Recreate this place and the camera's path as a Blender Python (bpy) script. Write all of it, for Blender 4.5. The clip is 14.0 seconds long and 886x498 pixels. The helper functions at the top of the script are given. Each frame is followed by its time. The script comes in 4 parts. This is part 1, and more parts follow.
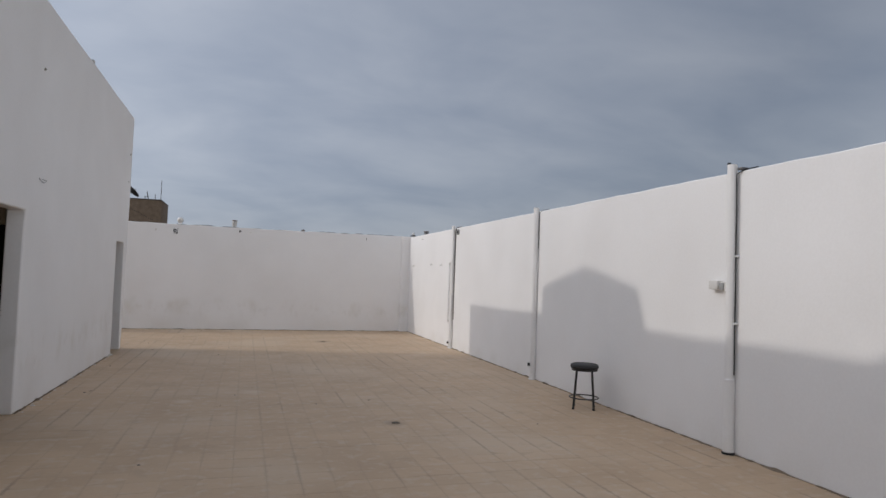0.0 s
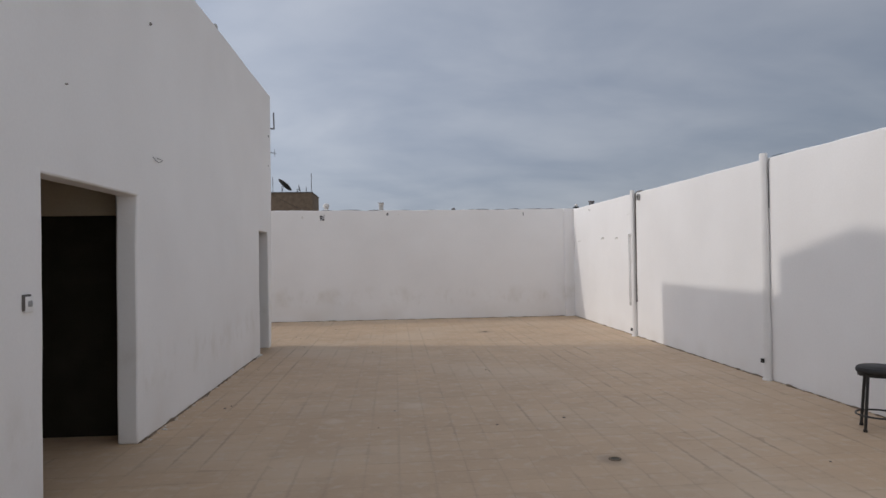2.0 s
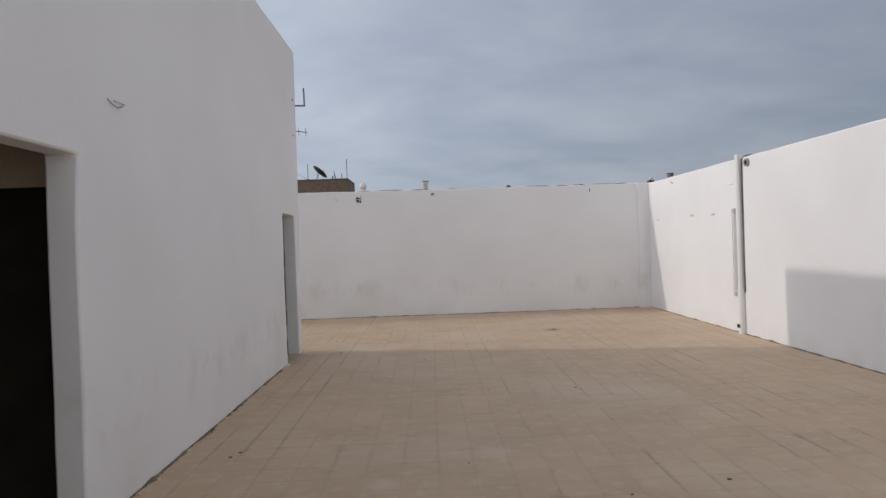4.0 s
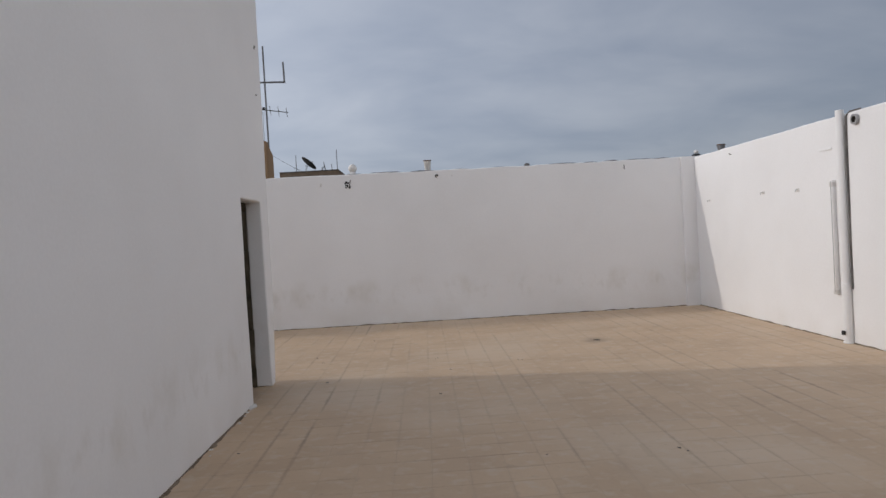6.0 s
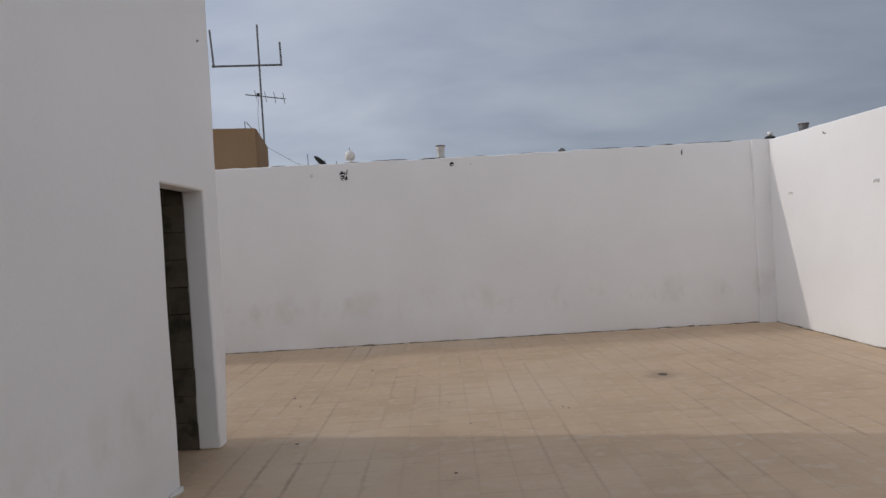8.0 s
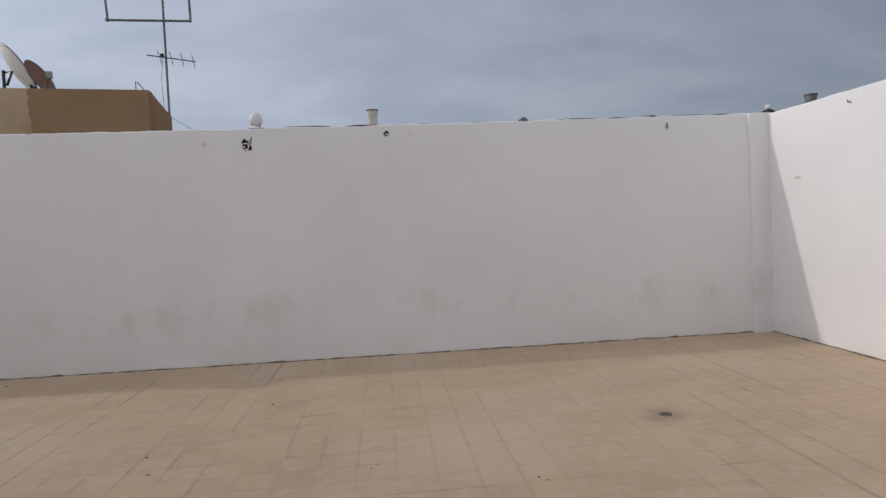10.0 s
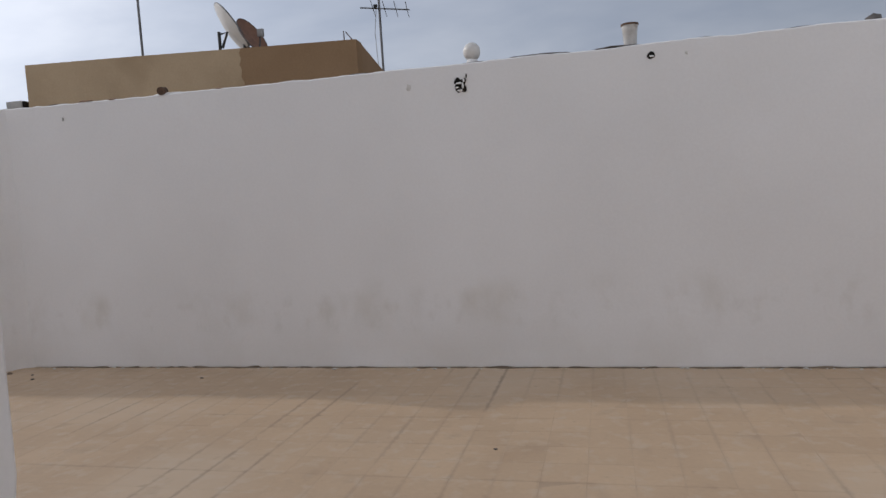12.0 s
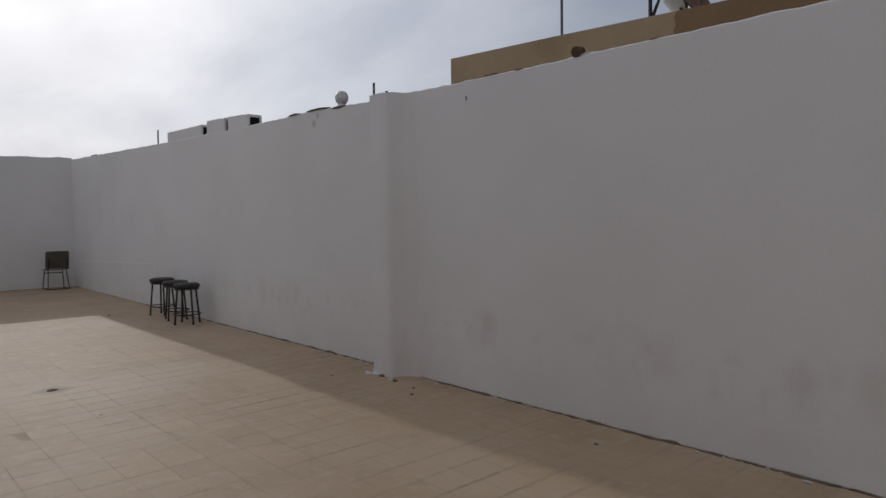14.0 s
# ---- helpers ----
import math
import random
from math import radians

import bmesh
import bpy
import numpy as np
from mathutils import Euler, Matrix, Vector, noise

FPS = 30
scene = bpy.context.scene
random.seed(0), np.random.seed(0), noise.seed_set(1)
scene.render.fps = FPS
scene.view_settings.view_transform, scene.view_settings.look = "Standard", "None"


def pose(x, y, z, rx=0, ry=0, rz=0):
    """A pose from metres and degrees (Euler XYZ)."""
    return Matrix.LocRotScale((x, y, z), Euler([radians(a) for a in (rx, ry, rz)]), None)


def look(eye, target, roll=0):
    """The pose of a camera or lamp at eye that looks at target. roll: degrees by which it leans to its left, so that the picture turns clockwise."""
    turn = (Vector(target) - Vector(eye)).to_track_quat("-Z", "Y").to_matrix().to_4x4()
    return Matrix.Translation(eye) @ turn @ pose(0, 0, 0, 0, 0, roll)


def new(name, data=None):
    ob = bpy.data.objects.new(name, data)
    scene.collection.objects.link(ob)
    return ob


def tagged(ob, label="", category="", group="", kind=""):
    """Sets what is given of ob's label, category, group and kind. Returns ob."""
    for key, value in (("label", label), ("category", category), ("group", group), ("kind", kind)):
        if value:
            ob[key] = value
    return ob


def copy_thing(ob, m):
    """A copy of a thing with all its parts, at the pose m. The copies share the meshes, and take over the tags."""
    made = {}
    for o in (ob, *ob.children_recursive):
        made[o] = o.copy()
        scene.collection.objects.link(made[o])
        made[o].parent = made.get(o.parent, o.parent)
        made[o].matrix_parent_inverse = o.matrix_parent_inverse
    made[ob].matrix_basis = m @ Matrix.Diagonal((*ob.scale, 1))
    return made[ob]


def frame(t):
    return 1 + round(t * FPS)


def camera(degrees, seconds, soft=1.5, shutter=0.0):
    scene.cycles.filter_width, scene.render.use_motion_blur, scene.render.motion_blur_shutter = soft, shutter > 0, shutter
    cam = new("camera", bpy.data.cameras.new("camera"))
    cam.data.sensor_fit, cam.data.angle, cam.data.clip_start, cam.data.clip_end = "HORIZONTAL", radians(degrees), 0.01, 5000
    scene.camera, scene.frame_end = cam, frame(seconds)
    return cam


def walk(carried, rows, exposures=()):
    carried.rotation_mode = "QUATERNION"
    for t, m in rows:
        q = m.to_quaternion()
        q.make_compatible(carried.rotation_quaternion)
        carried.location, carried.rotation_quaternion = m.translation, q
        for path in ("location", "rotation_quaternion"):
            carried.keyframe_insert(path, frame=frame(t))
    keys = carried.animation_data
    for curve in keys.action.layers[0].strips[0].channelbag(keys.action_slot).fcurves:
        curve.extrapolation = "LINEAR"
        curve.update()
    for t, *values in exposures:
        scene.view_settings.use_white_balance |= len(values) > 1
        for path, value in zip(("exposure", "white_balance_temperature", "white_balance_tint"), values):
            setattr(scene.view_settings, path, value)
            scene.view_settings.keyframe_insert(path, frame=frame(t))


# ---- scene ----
cam = camera(68.2, 14.0)
PATH = [
    (0, (0.298, 0.15, 1.471), (0.871, 2.064, 1.558), 2.0),
    (0.5, (0.317, 0.592, 1.46), (0.725, 2.549, 1.518), 1.0),
    (1, (0.313, 1.046, 1.473), (0.618, 3.022, 1.505), 0.4),
    (1.5, (0.243, 1.534, 1.483), (0.417, 3.526, 1.51), -0.2),
    (2, (0.256, 2.043, 1.468), (0.405, 4.037, 1.488), -0.9),
    (2.5, (0.175, 2.546, 1.472), (0.297, 4.543, 1.479), -1.0),
    (3, (0.173, 3.044, 1.451), (0.27, 5.042, 1.434), -1.5),
    (3.5, (0.115, 3.5, 1.453), (0.162, 5.499, 1.437), -1.6),
    (6, (-0.16, 6.212, 1.46), (-0.104, 8.211, 1.414), -3.3),
    (6.5, (-0.171, 6.682, 1.449), (-0.116, 8.681, 1.427), -3.7),
    (7, (-0.171, 7.177, 1.448), (-0.163, 9.177, 1.447), -4.0),
    (7.5, (-0.172, 7.682, 1.447), (-0.18, 9.682, 1.433), -4.0),
    (8, (-0.1, 8.179, 1.46), (-0.095, 10.179, 1.42), -3.4),
    (8.2, (-0.072, 8.355, 1.453), (-0.055, 10.354, 1.419), -3.3),
    (10.3, (0.035, 10.296, 1.424), (0.218, 12.285, 1.325), -2.6),
    (10.5, (0.023, 10.482, 1.424), (0.082, 12.477, 1.301), -2.8),
    (11, (-0.06, 10.945, 1.45), (-0.103, 12.94, 1.304), -2.9),
    (11.5, (-0.123, 11.416, 1.441), (-0.39, 13.393, 1.298), -3.6),
    (12, (-0.293, 11.88, 1.445), (-0.773, 13.816, 1.293), -3.6),
    (12.5, (-0.463, 12.345, 1.437), (-1.17, 14.21, 1.291), -3.8),
    (13, (-0.719, 12.726, 1.44), (-1.657, 14.488, 1.325), -3.5),
    (13.5, (-1.023, 13.137, 1.421), (-2.13, 14.8, 1.327), -2.7),
    (13.7, (-1.164, 13.278, 1.44), (-2.396, 14.851, 1.348), -1.6),
    (14, (-1.399, 13.429, 1.439), (-2.883, 14.767, 1.35), -0.8),
]
EXPOSURES = [(0, -0.19, 6570, 11.5), (1, -0.16, 6590, 11.5), (2, -0.14, 6620, 12), (2.5, -0.03, 6620, 12), (3.5, -0.03, 6620, 12), (6, -0.13, 6600, 12), (8, -0.19, 6600, 12), (11, -0.15, 6580, 12.5), (12, -0.25, 6580, 12.5), (12.5, -0.3, 6580, 12.5), (13, -0.61, 6580, 12), (13.5, -0.61, 6580, 12), (14, -1.02, 6580, 12)]
walk(cam, [(t, look(eye, target, roll)) for t, eye, target, roll in PATH], EXPOSURES)

# ---- light ----
SUN_AZ, SUN_EL = math.atan(0.177), math.atan(0.505)
SUN_DIR = Vector((math.cos(SUN_EL) * math.cos(SUN_AZ), -math.cos(SUN_EL) * math.sin(SUN_AZ), -math.sin(SUN_EL)))
sun = new("sun", bpy.data.lights.new("sun", "SUN"))
sun.data.energy, sun.data.angle, sun.data.color = 0.97, radians(0.9), (1.0, 0.95, 0.88)
sun.matrix_world = look((0, 0, 30), Vector((0, 0, 30)) + SUN_DIR)


def make_world():
    world = bpy.data.worlds.new("cloudy_sky")
    world.use_nodes = True
    scene.world = world
    nt = world.node_tree
    nt.nodes.clear()
    N = lambda kind: nt.nodes.new(kind)
    L = nt.links.new
    out, bg = N("ShaderNodeOutputWorld"), N("ShaderNodeBackground")
    sky = N("ShaderNodeTexSky")
    sky.sky_type, sky.sun_disc = "NISHITA", False
    sky.sun_elevation, sky.sun_rotation = SUN_EL, math.atan2(-SUN_DIR.x, -SUN_DIR.y)
    scale = N("ShaderNodeVectorMath")
    scale.operation = "SCALE"
    scale.inputs["Scale"].default_value = 0.1
    L(sky.outputs[0], scale.inputs[0])
    # clouds: direction laid onto a flat layer overhead
    co = N("ShaderNodeTexCoord")
    sep = N("ShaderNodeSeparateXYZ")
    L(co.outputs["Generated"], sep.inputs[0])
    up = N("ShaderNodeMath")
    up.operation = "MAXIMUM"
    up.inputs[1].default_value = 0.0
    L(sep.outputs["Z"], up.inputs[0])
    lift = N("ShaderNodeMath")
    lift.inputs[1].default_value = 0.3
    L(up.outputs[0], lift.inputs[0])
    comb = N("ShaderNodeCombineXYZ")
    for axis in "XY":
        div = N("ShaderNodeMath")
        div.operation = "DIVIDE"
        L(sep.outputs[axis], div.inputs[0])
        L(lift.outputs[0], div.inputs[1])
        L(div.outputs[0], comb.inputs[axis])
    mapping = N("ShaderNodeMapping")
    mapping.inputs["Rotation"].default_value = (0, 0, radians(20))
    mapping.inputs["Scale"].default_value = (0.7, 0.95, 1)
    L(comb.outputs[0], mapping.inputs[0])
    fine = N("ShaderNodeTexNoise")
    fine.inputs["Scale"].default_value, fine.inputs["Detail"].default_value = 2.1, 8
    fine.inputs["Roughness"].default_value = 0.5
    fine.inputs["Distortion"].default_value = 0.4
    L(mapping.outputs[0], fine.inputs["Vector"])
    streaks = N("ShaderNodeMapping")
    streaks.inputs["Rotation"].default_value = (0, 0, radians(-12))
    streaks.inputs["Scale"].default_value = (2.8, 4.6, 1)
    L(comb.outputs[0], streaks.inputs[0])
    wisps = N("ShaderNodeTexNoise")
    wisps.inputs["Scale"].default_value, wisps.inputs["Detail"].default_value = 0.9, 5
    wisps.inputs["Roughness"].default_value, wisps.inputs["Distortion"].default_value = 0.5, 0.3
    L(streaks.outputs[0], wisps.inputs["Vector"])
    layers = N("ShaderNodeMix")
    layers.inputs["Factor"].default_value = 0.3
    L(fine.outputs["Fac"], layers.inputs["A"])
    L(wisps.outputs["Fac"], layers.inputs["B"])
    ramp = N("ShaderNodeValToRGB")
    ramp.color_ramp.elements[0].position, ramp.color_ramp.elements[1].position = 0.32, 0.68
    ramp.color_ramp.elements[0].color = (0.28, 0.336, 0.44, 1)
    ramp.color_ramp.elements[1].color = (0.482, 0.53, 0.612, 1)
    L(layers.outputs["Result"], ramp.inputs[0])
    # the veiled sun brightens the cloud on its side
    dot = N("ShaderNodeVectorMath")
    dot.operation = "DOT_PRODUCT"
    L(co.outputs["Generated"], dot.inputs[0])
    dot.inputs[1].default_value = -SUN_DIR
    glow = N("ShaderNodeMapRange")
    glow.inputs["From Min"].default_value, glow.inputs["From Max"].default_value = -0.35, 1.0
    glow.inputs["To Min"].default_value, glow.inputs["To Max"].default_value = 0.0, 1.0
    L(dot.outputs["Value"], glow.inputs[0])
    power = N("ShaderNodeMath")
    power.operation = "POWER"
    power.inputs[1].default_value = 8.5
    L(glow.outputs[0], power.inputs[0])
    broad = N("ShaderNodeMath")
    broad.operation = "MULTIPLY_ADD"
    broad.inputs[1].default_value, broad.inputs[2].default_value = 0.85, 0.72
    L(glow.outputs[0], broad.inputs[0])
    gain = N("ShaderNodeMath")
    gain.operation = "MULTIPLY_ADD"
    gain.inputs[1].default_value = 2.6
    L(power.outputs[0], gain.inputs[0])
    L(broad.outputs[0], gain.inputs[2])
    # unseen southern half of the sky, raised and paled to lift the shaded walls
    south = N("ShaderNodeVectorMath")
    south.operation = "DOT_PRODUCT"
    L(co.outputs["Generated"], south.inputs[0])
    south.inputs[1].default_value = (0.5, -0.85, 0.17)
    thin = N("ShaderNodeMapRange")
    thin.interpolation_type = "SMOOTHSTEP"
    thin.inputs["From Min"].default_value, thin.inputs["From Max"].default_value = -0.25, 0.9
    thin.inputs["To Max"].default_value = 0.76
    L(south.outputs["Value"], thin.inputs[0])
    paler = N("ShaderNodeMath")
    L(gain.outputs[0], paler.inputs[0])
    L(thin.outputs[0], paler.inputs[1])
    # unseen overhead sky, dimmed to deepen the shade on the floor
    square = N("ShaderNodeMath")
    square.operation = "MULTIPLY"
    L(up.outputs[0], square.inputs[0])
    L(up.outputs[0], square.inputs[1])
    zenith = N("ShaderNodeMath")
    zenith.operation = "MULTIPLY_ADD"
    zenith.inputs[1].default_value = -0.35
    L(square.outputs[0], zenith.inputs[0])
    L(paler.outputs[0], zenith.inputs[2])
    pale = N("ShaderNodeHueSaturation")
    fade = N("ShaderNodeMath")
    fade.operation = "MULTIPLY_ADD"
    fade.inputs[1].default_value, fade.inputs[2].default_value = -0.8, 1.0
    L(power.outputs[0], fade.inputs[0])
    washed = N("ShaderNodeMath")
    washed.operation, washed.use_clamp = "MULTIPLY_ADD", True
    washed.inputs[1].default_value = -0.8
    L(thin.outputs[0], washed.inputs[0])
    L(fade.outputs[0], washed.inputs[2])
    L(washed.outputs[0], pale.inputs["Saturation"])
    L(ramp.outputs[0], pale.inputs["Color"])
    bright = N("ShaderNodeVectorMath")
    bright.operation = "SCALE"
    L(pale.outputs["Color"], bright.inputs[0])
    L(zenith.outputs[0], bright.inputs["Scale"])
    mix = N("ShaderNodeMix")
    mix.data_type = "RGBA"
    mix.inputs["Factor"].default_value = 0.85
    L(scale.outputs[0], mix.inputs["A"])
    L(bright.outputs[0], mix.inputs["B"])
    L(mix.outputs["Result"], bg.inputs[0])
    bg.inputs[1].default_value = 1.0
    L(bg.outputs[0], out.inputs[0])


make_world()


# ---- materials ----
def surface(name, dark, light, rough=0.8, scale=6.0, fine=60.0, bump=0.15, metal=0.0, depth=0.01, random=0.0, island=0.0, lo=0.3, hi=0.7, spots=(), spec=0.5):
    """A worn surface: two scales of noise between two colours, with relief. spots: (colour, scale, threshold, amount)."""
    m = bpy.data.materials.new(name)
    m.use_nodes = True
    nt = m.node_tree
    N, L = nt.nodes.new, nt.links.new
    p = nt.nodes["Principled BSDF"]
    p.inputs["Metallic"].default_value = metal
    p.inputs["Specular IOR Level"].default_value = spec
    geo = N("ShaderNodeNewGeometry")
    big, small = N("ShaderNodeTexNoise"), N("ShaderNodeTexNoise")
    for n, s, d in ((big, scale, 5), (small, fine, 4)):
        n.inputs["Scale"].default_value, n.inputs["Detail"].default_value = s, d
        L(geo.outputs["Position"], n.inputs["Vector"])
    blend = N("ShaderNodeMix")
    blend.inputs["Factor"].default_value = 0.3
    L(big.outputs["Fac"], blend.inputs["A"])
    L(small.outputs["Fac"], blend.inputs["B"])
    value = blend.outputs["Result"]
    if random or island:
        add = N("ShaderNodeMath")
        add.operation = "MULTIPLY_ADD"
        add.inputs[1].default_value = random or island
        if random:
            info = N("ShaderNodeObjectInfo")
            L(info.outputs["Random"], add.inputs[0])
        else:
            L(geo.outputs["Random Per Island"], add.inputs[0])
        L(value, add.inputs[2])
        shift = N("ShaderNodeMath")
        shift.operation = "SUBTRACT"
        shift.inputs[1].default_value = (random or island) / 2
        L(add.outputs[0], shift.inputs[0])
        value = shift.outputs[0]
    ramp = N("ShaderNodeValToRGB")
    ramp.color_ramp.elements[0].position, ramp.color_ramp.elements[1].position = lo, hi
    ramp.color_ramp.elements[0].color, ramp.color_ramp.elements[1].color = (*dark, 1), (*light, 1)
    L(value, ramp.inputs[0])
    colour = ramp.outputs[0]
    for tint, s, threshold, amount in spots:
        n = N("ShaderNodeTexNoise")
        n.inputs["Scale"].default_value, n.inputs["Detail"].default_value = s, 6
        L(geo.outputs["Position"], n.inputs["Vector"])
        r = N("ShaderNodeMapRange")
        r.inputs["From Min"].default_value, r.inputs["From Max"].default_value = threshold, threshold + 0.16
        r.inputs["To Max"].default_value = amount
        L(n.outputs["Fac"], r.inputs[0])
        mx = N("ShaderNodeMix")
        mx.data_type = "RGBA"
        L(r.outputs[0], mx.inputs["Factor"])
        L(colour, mx.inputs["A"])
        mx.inputs["B"].default_value = (*tint, 1)
        colour = mx.outputs["Result"]
    L(colour, p.inputs["Base Color"])
    rr = N("ShaderNodeMapRange")
    rr.inputs["To Min"].default_value, rr.inputs["To Max"].default_value = max(rough - 0.12, 0.05), min(rough + 0.1, 1.0)
    L(small.outputs["Fac"], rr.inputs[0])
    L(rr.outputs[0], p.inputs["Roughness"])
    b = N("ShaderNodeBump")
    b.inputs["Strength"].default_value, b.inputs["Distance"].default_value = bump, depth
    L(blend.outputs["Result"], b.inputs["Height"])
    L(b.outputs[0], p.inputs["Normal"])
    return m


def scuffs(m, height, spread, tint, amount, scale=2.2, low=0.5, high=0.72):
    """Adds the rubbed, dusty marks that lie in a band about a height above the floor."""
    nt = m.node_tree
    N, L = nt.nodes.new, nt.links.new
    p = nt.nodes["Principled BSDF"]
    before = p.inputs["Base Color"].links[0].from_socket
    geo, sep = N("ShaderNodeNewGeometry"), N("ShaderNodeSeparateXYZ")
    L(geo.outputs["Position"], sep.inputs[0])
    off = N("ShaderNodeMath")
    off.operation = "SUBTRACT"
    L(sep.outputs["Z"], off.inputs[0])
    off.inputs[1].default_value = height
    size = N("ShaderNodeMath")
    size.operation = "ABSOLUTE"
    L(off.outputs[0], size.inputs[0])
    band = N("ShaderNodeMapRange")
    band.interpolation_type = "SMOOTHSTEP"
    band.inputs["From Min"].default_value, band.inputs["From Max"].default_value = spread, spread * 0.2
    L(size.outputs[0], band.inputs[0])
    n = N("ShaderNodeTexNoise")
    n.inputs["Scale"].default_value, n.inputs["Detail"].default_value = scale, 4
    upright = N("ShaderNodeMapping")
    upright.inputs["Scale"].default_value = (1.1, 1.1, 0.75)
    L(geo.outputs["Position"], upright.inputs[0])
    L(upright.outputs[0], n.inputs["Vector"])
    r = N("ShaderNodeMapRange")
    r.inputs["From Min"].default_value, r.inputs["From Max"].default_value, r.inputs["To Max"].default_value = low, high, amount
    L(n.outputs["Fac"], r.inputs[0])
    f = N("ShaderNodeMath")
    f.operation = "MULTIPLY"
    L(band.outputs[0], f.inputs[0])
    L(r.outputs[0], f.inputs[1])
    mx = N("ShaderNodeMix")
    mx.data_type = "RGBA"
    L(f.outputs[0], mx.inputs["Factor"])
    L(before, mx.inputs["A"])
    mx.inputs["B"].default_value = (*tint, 1)
    L(mx.outputs["Result"], p.inputs["Base Color"])
    return m


def trowelled(m, strength):
    """Adds the long, low ripples that a trowel and a roller leave in plaster."""
    nt = m.node_tree
    N, L = nt.nodes.new, nt.links.new
    p = nt.nodes["Principled BSDF"]
    geo, long, n = N("ShaderNodeNewGeometry"), N("ShaderNodeMapping"), N("ShaderNodeTexNoise")
    long.inputs["Scale"].default_value = (1.0, 1.0, 2.2)
    n.inputs["Scale"].default_value, n.inputs["Detail"].default_value, n.inputs["Distortion"].default_value = 1.5, 4, 0.4
    L(geo.outputs["Position"], long.inputs[0])
    L(long.outputs[0], n.inputs["Vector"])
    b = N("ShaderNodeBump")
    b.inputs["Strength"].default_value, b.inputs["Distance"].default_value = strength, 0.02
    L(n.outputs["Fac"], b.inputs["Height"])
    L(p.inputs["Normal"].links[0].from_socket, b.inputs["Normal"])
    L(b.outputs[0], p.inputs["Normal"])
    return m


def stains_at(m, places, tint, amount):
    """Adds blotches of dried water or spilt dust round given places."""
    nt = m.node_tree
    N, L = nt.nodes.new, nt.links.new
    p = nt.nodes["Principled BSDF"]
    geo, n = N("ShaderNodeNewGeometry"), N("ShaderNodeTexNoise")
    n.inputs["Scale"].default_value, n.inputs["Detail"].default_value = 5, 5
    L(geo.outputs["Position"], n.inputs["Vector"])
    for x, y, radius in places:
        before = p.inputs["Base Color"].links[0].from_socket
        d = N("ShaderNodeVectorMath")
        d.operation = "DISTANCE"
        L(geo.outputs["Position"], d.inputs[0])
        d.inputs[1].default_value = (x, y, 0)
        wob = N("ShaderNodeMath")
        wob.operation = "MULTIPLY_ADD"
        L(n.outputs["Fac"], wob.inputs[0])
        wob.inputs[1].default_value = -radius * 0.9
        L(d.outputs["Value"], wob.inputs[2])
        r = N("ShaderNodeMapRange")
        r.interpolation_type = "SMOOTHSTEP"
        r.inputs["From Min"].default_value, r.inputs["From Max"].default_value = radius * 0.6, -radius * 0.3
        r.inputs["To Max"].default_value = amount
        L(wob.outputs[0], r.inputs[0])
        mx = N("ShaderNodeMix")
        mx.data_type = "RGBA"
        L(r.outputs[0], mx.inputs["Factor"])
        L(before, mx.inputs["A"])
        mx.inputs["B"].default_value = (*tint, 1)
        L(mx.outputs["Result"], p.inputs["Base Color"])
    return m


TILE_SIZE, TILE_X, TILE_Y, TILE_SKEW = 0.2326, 0.503, 14.63, 0.0182


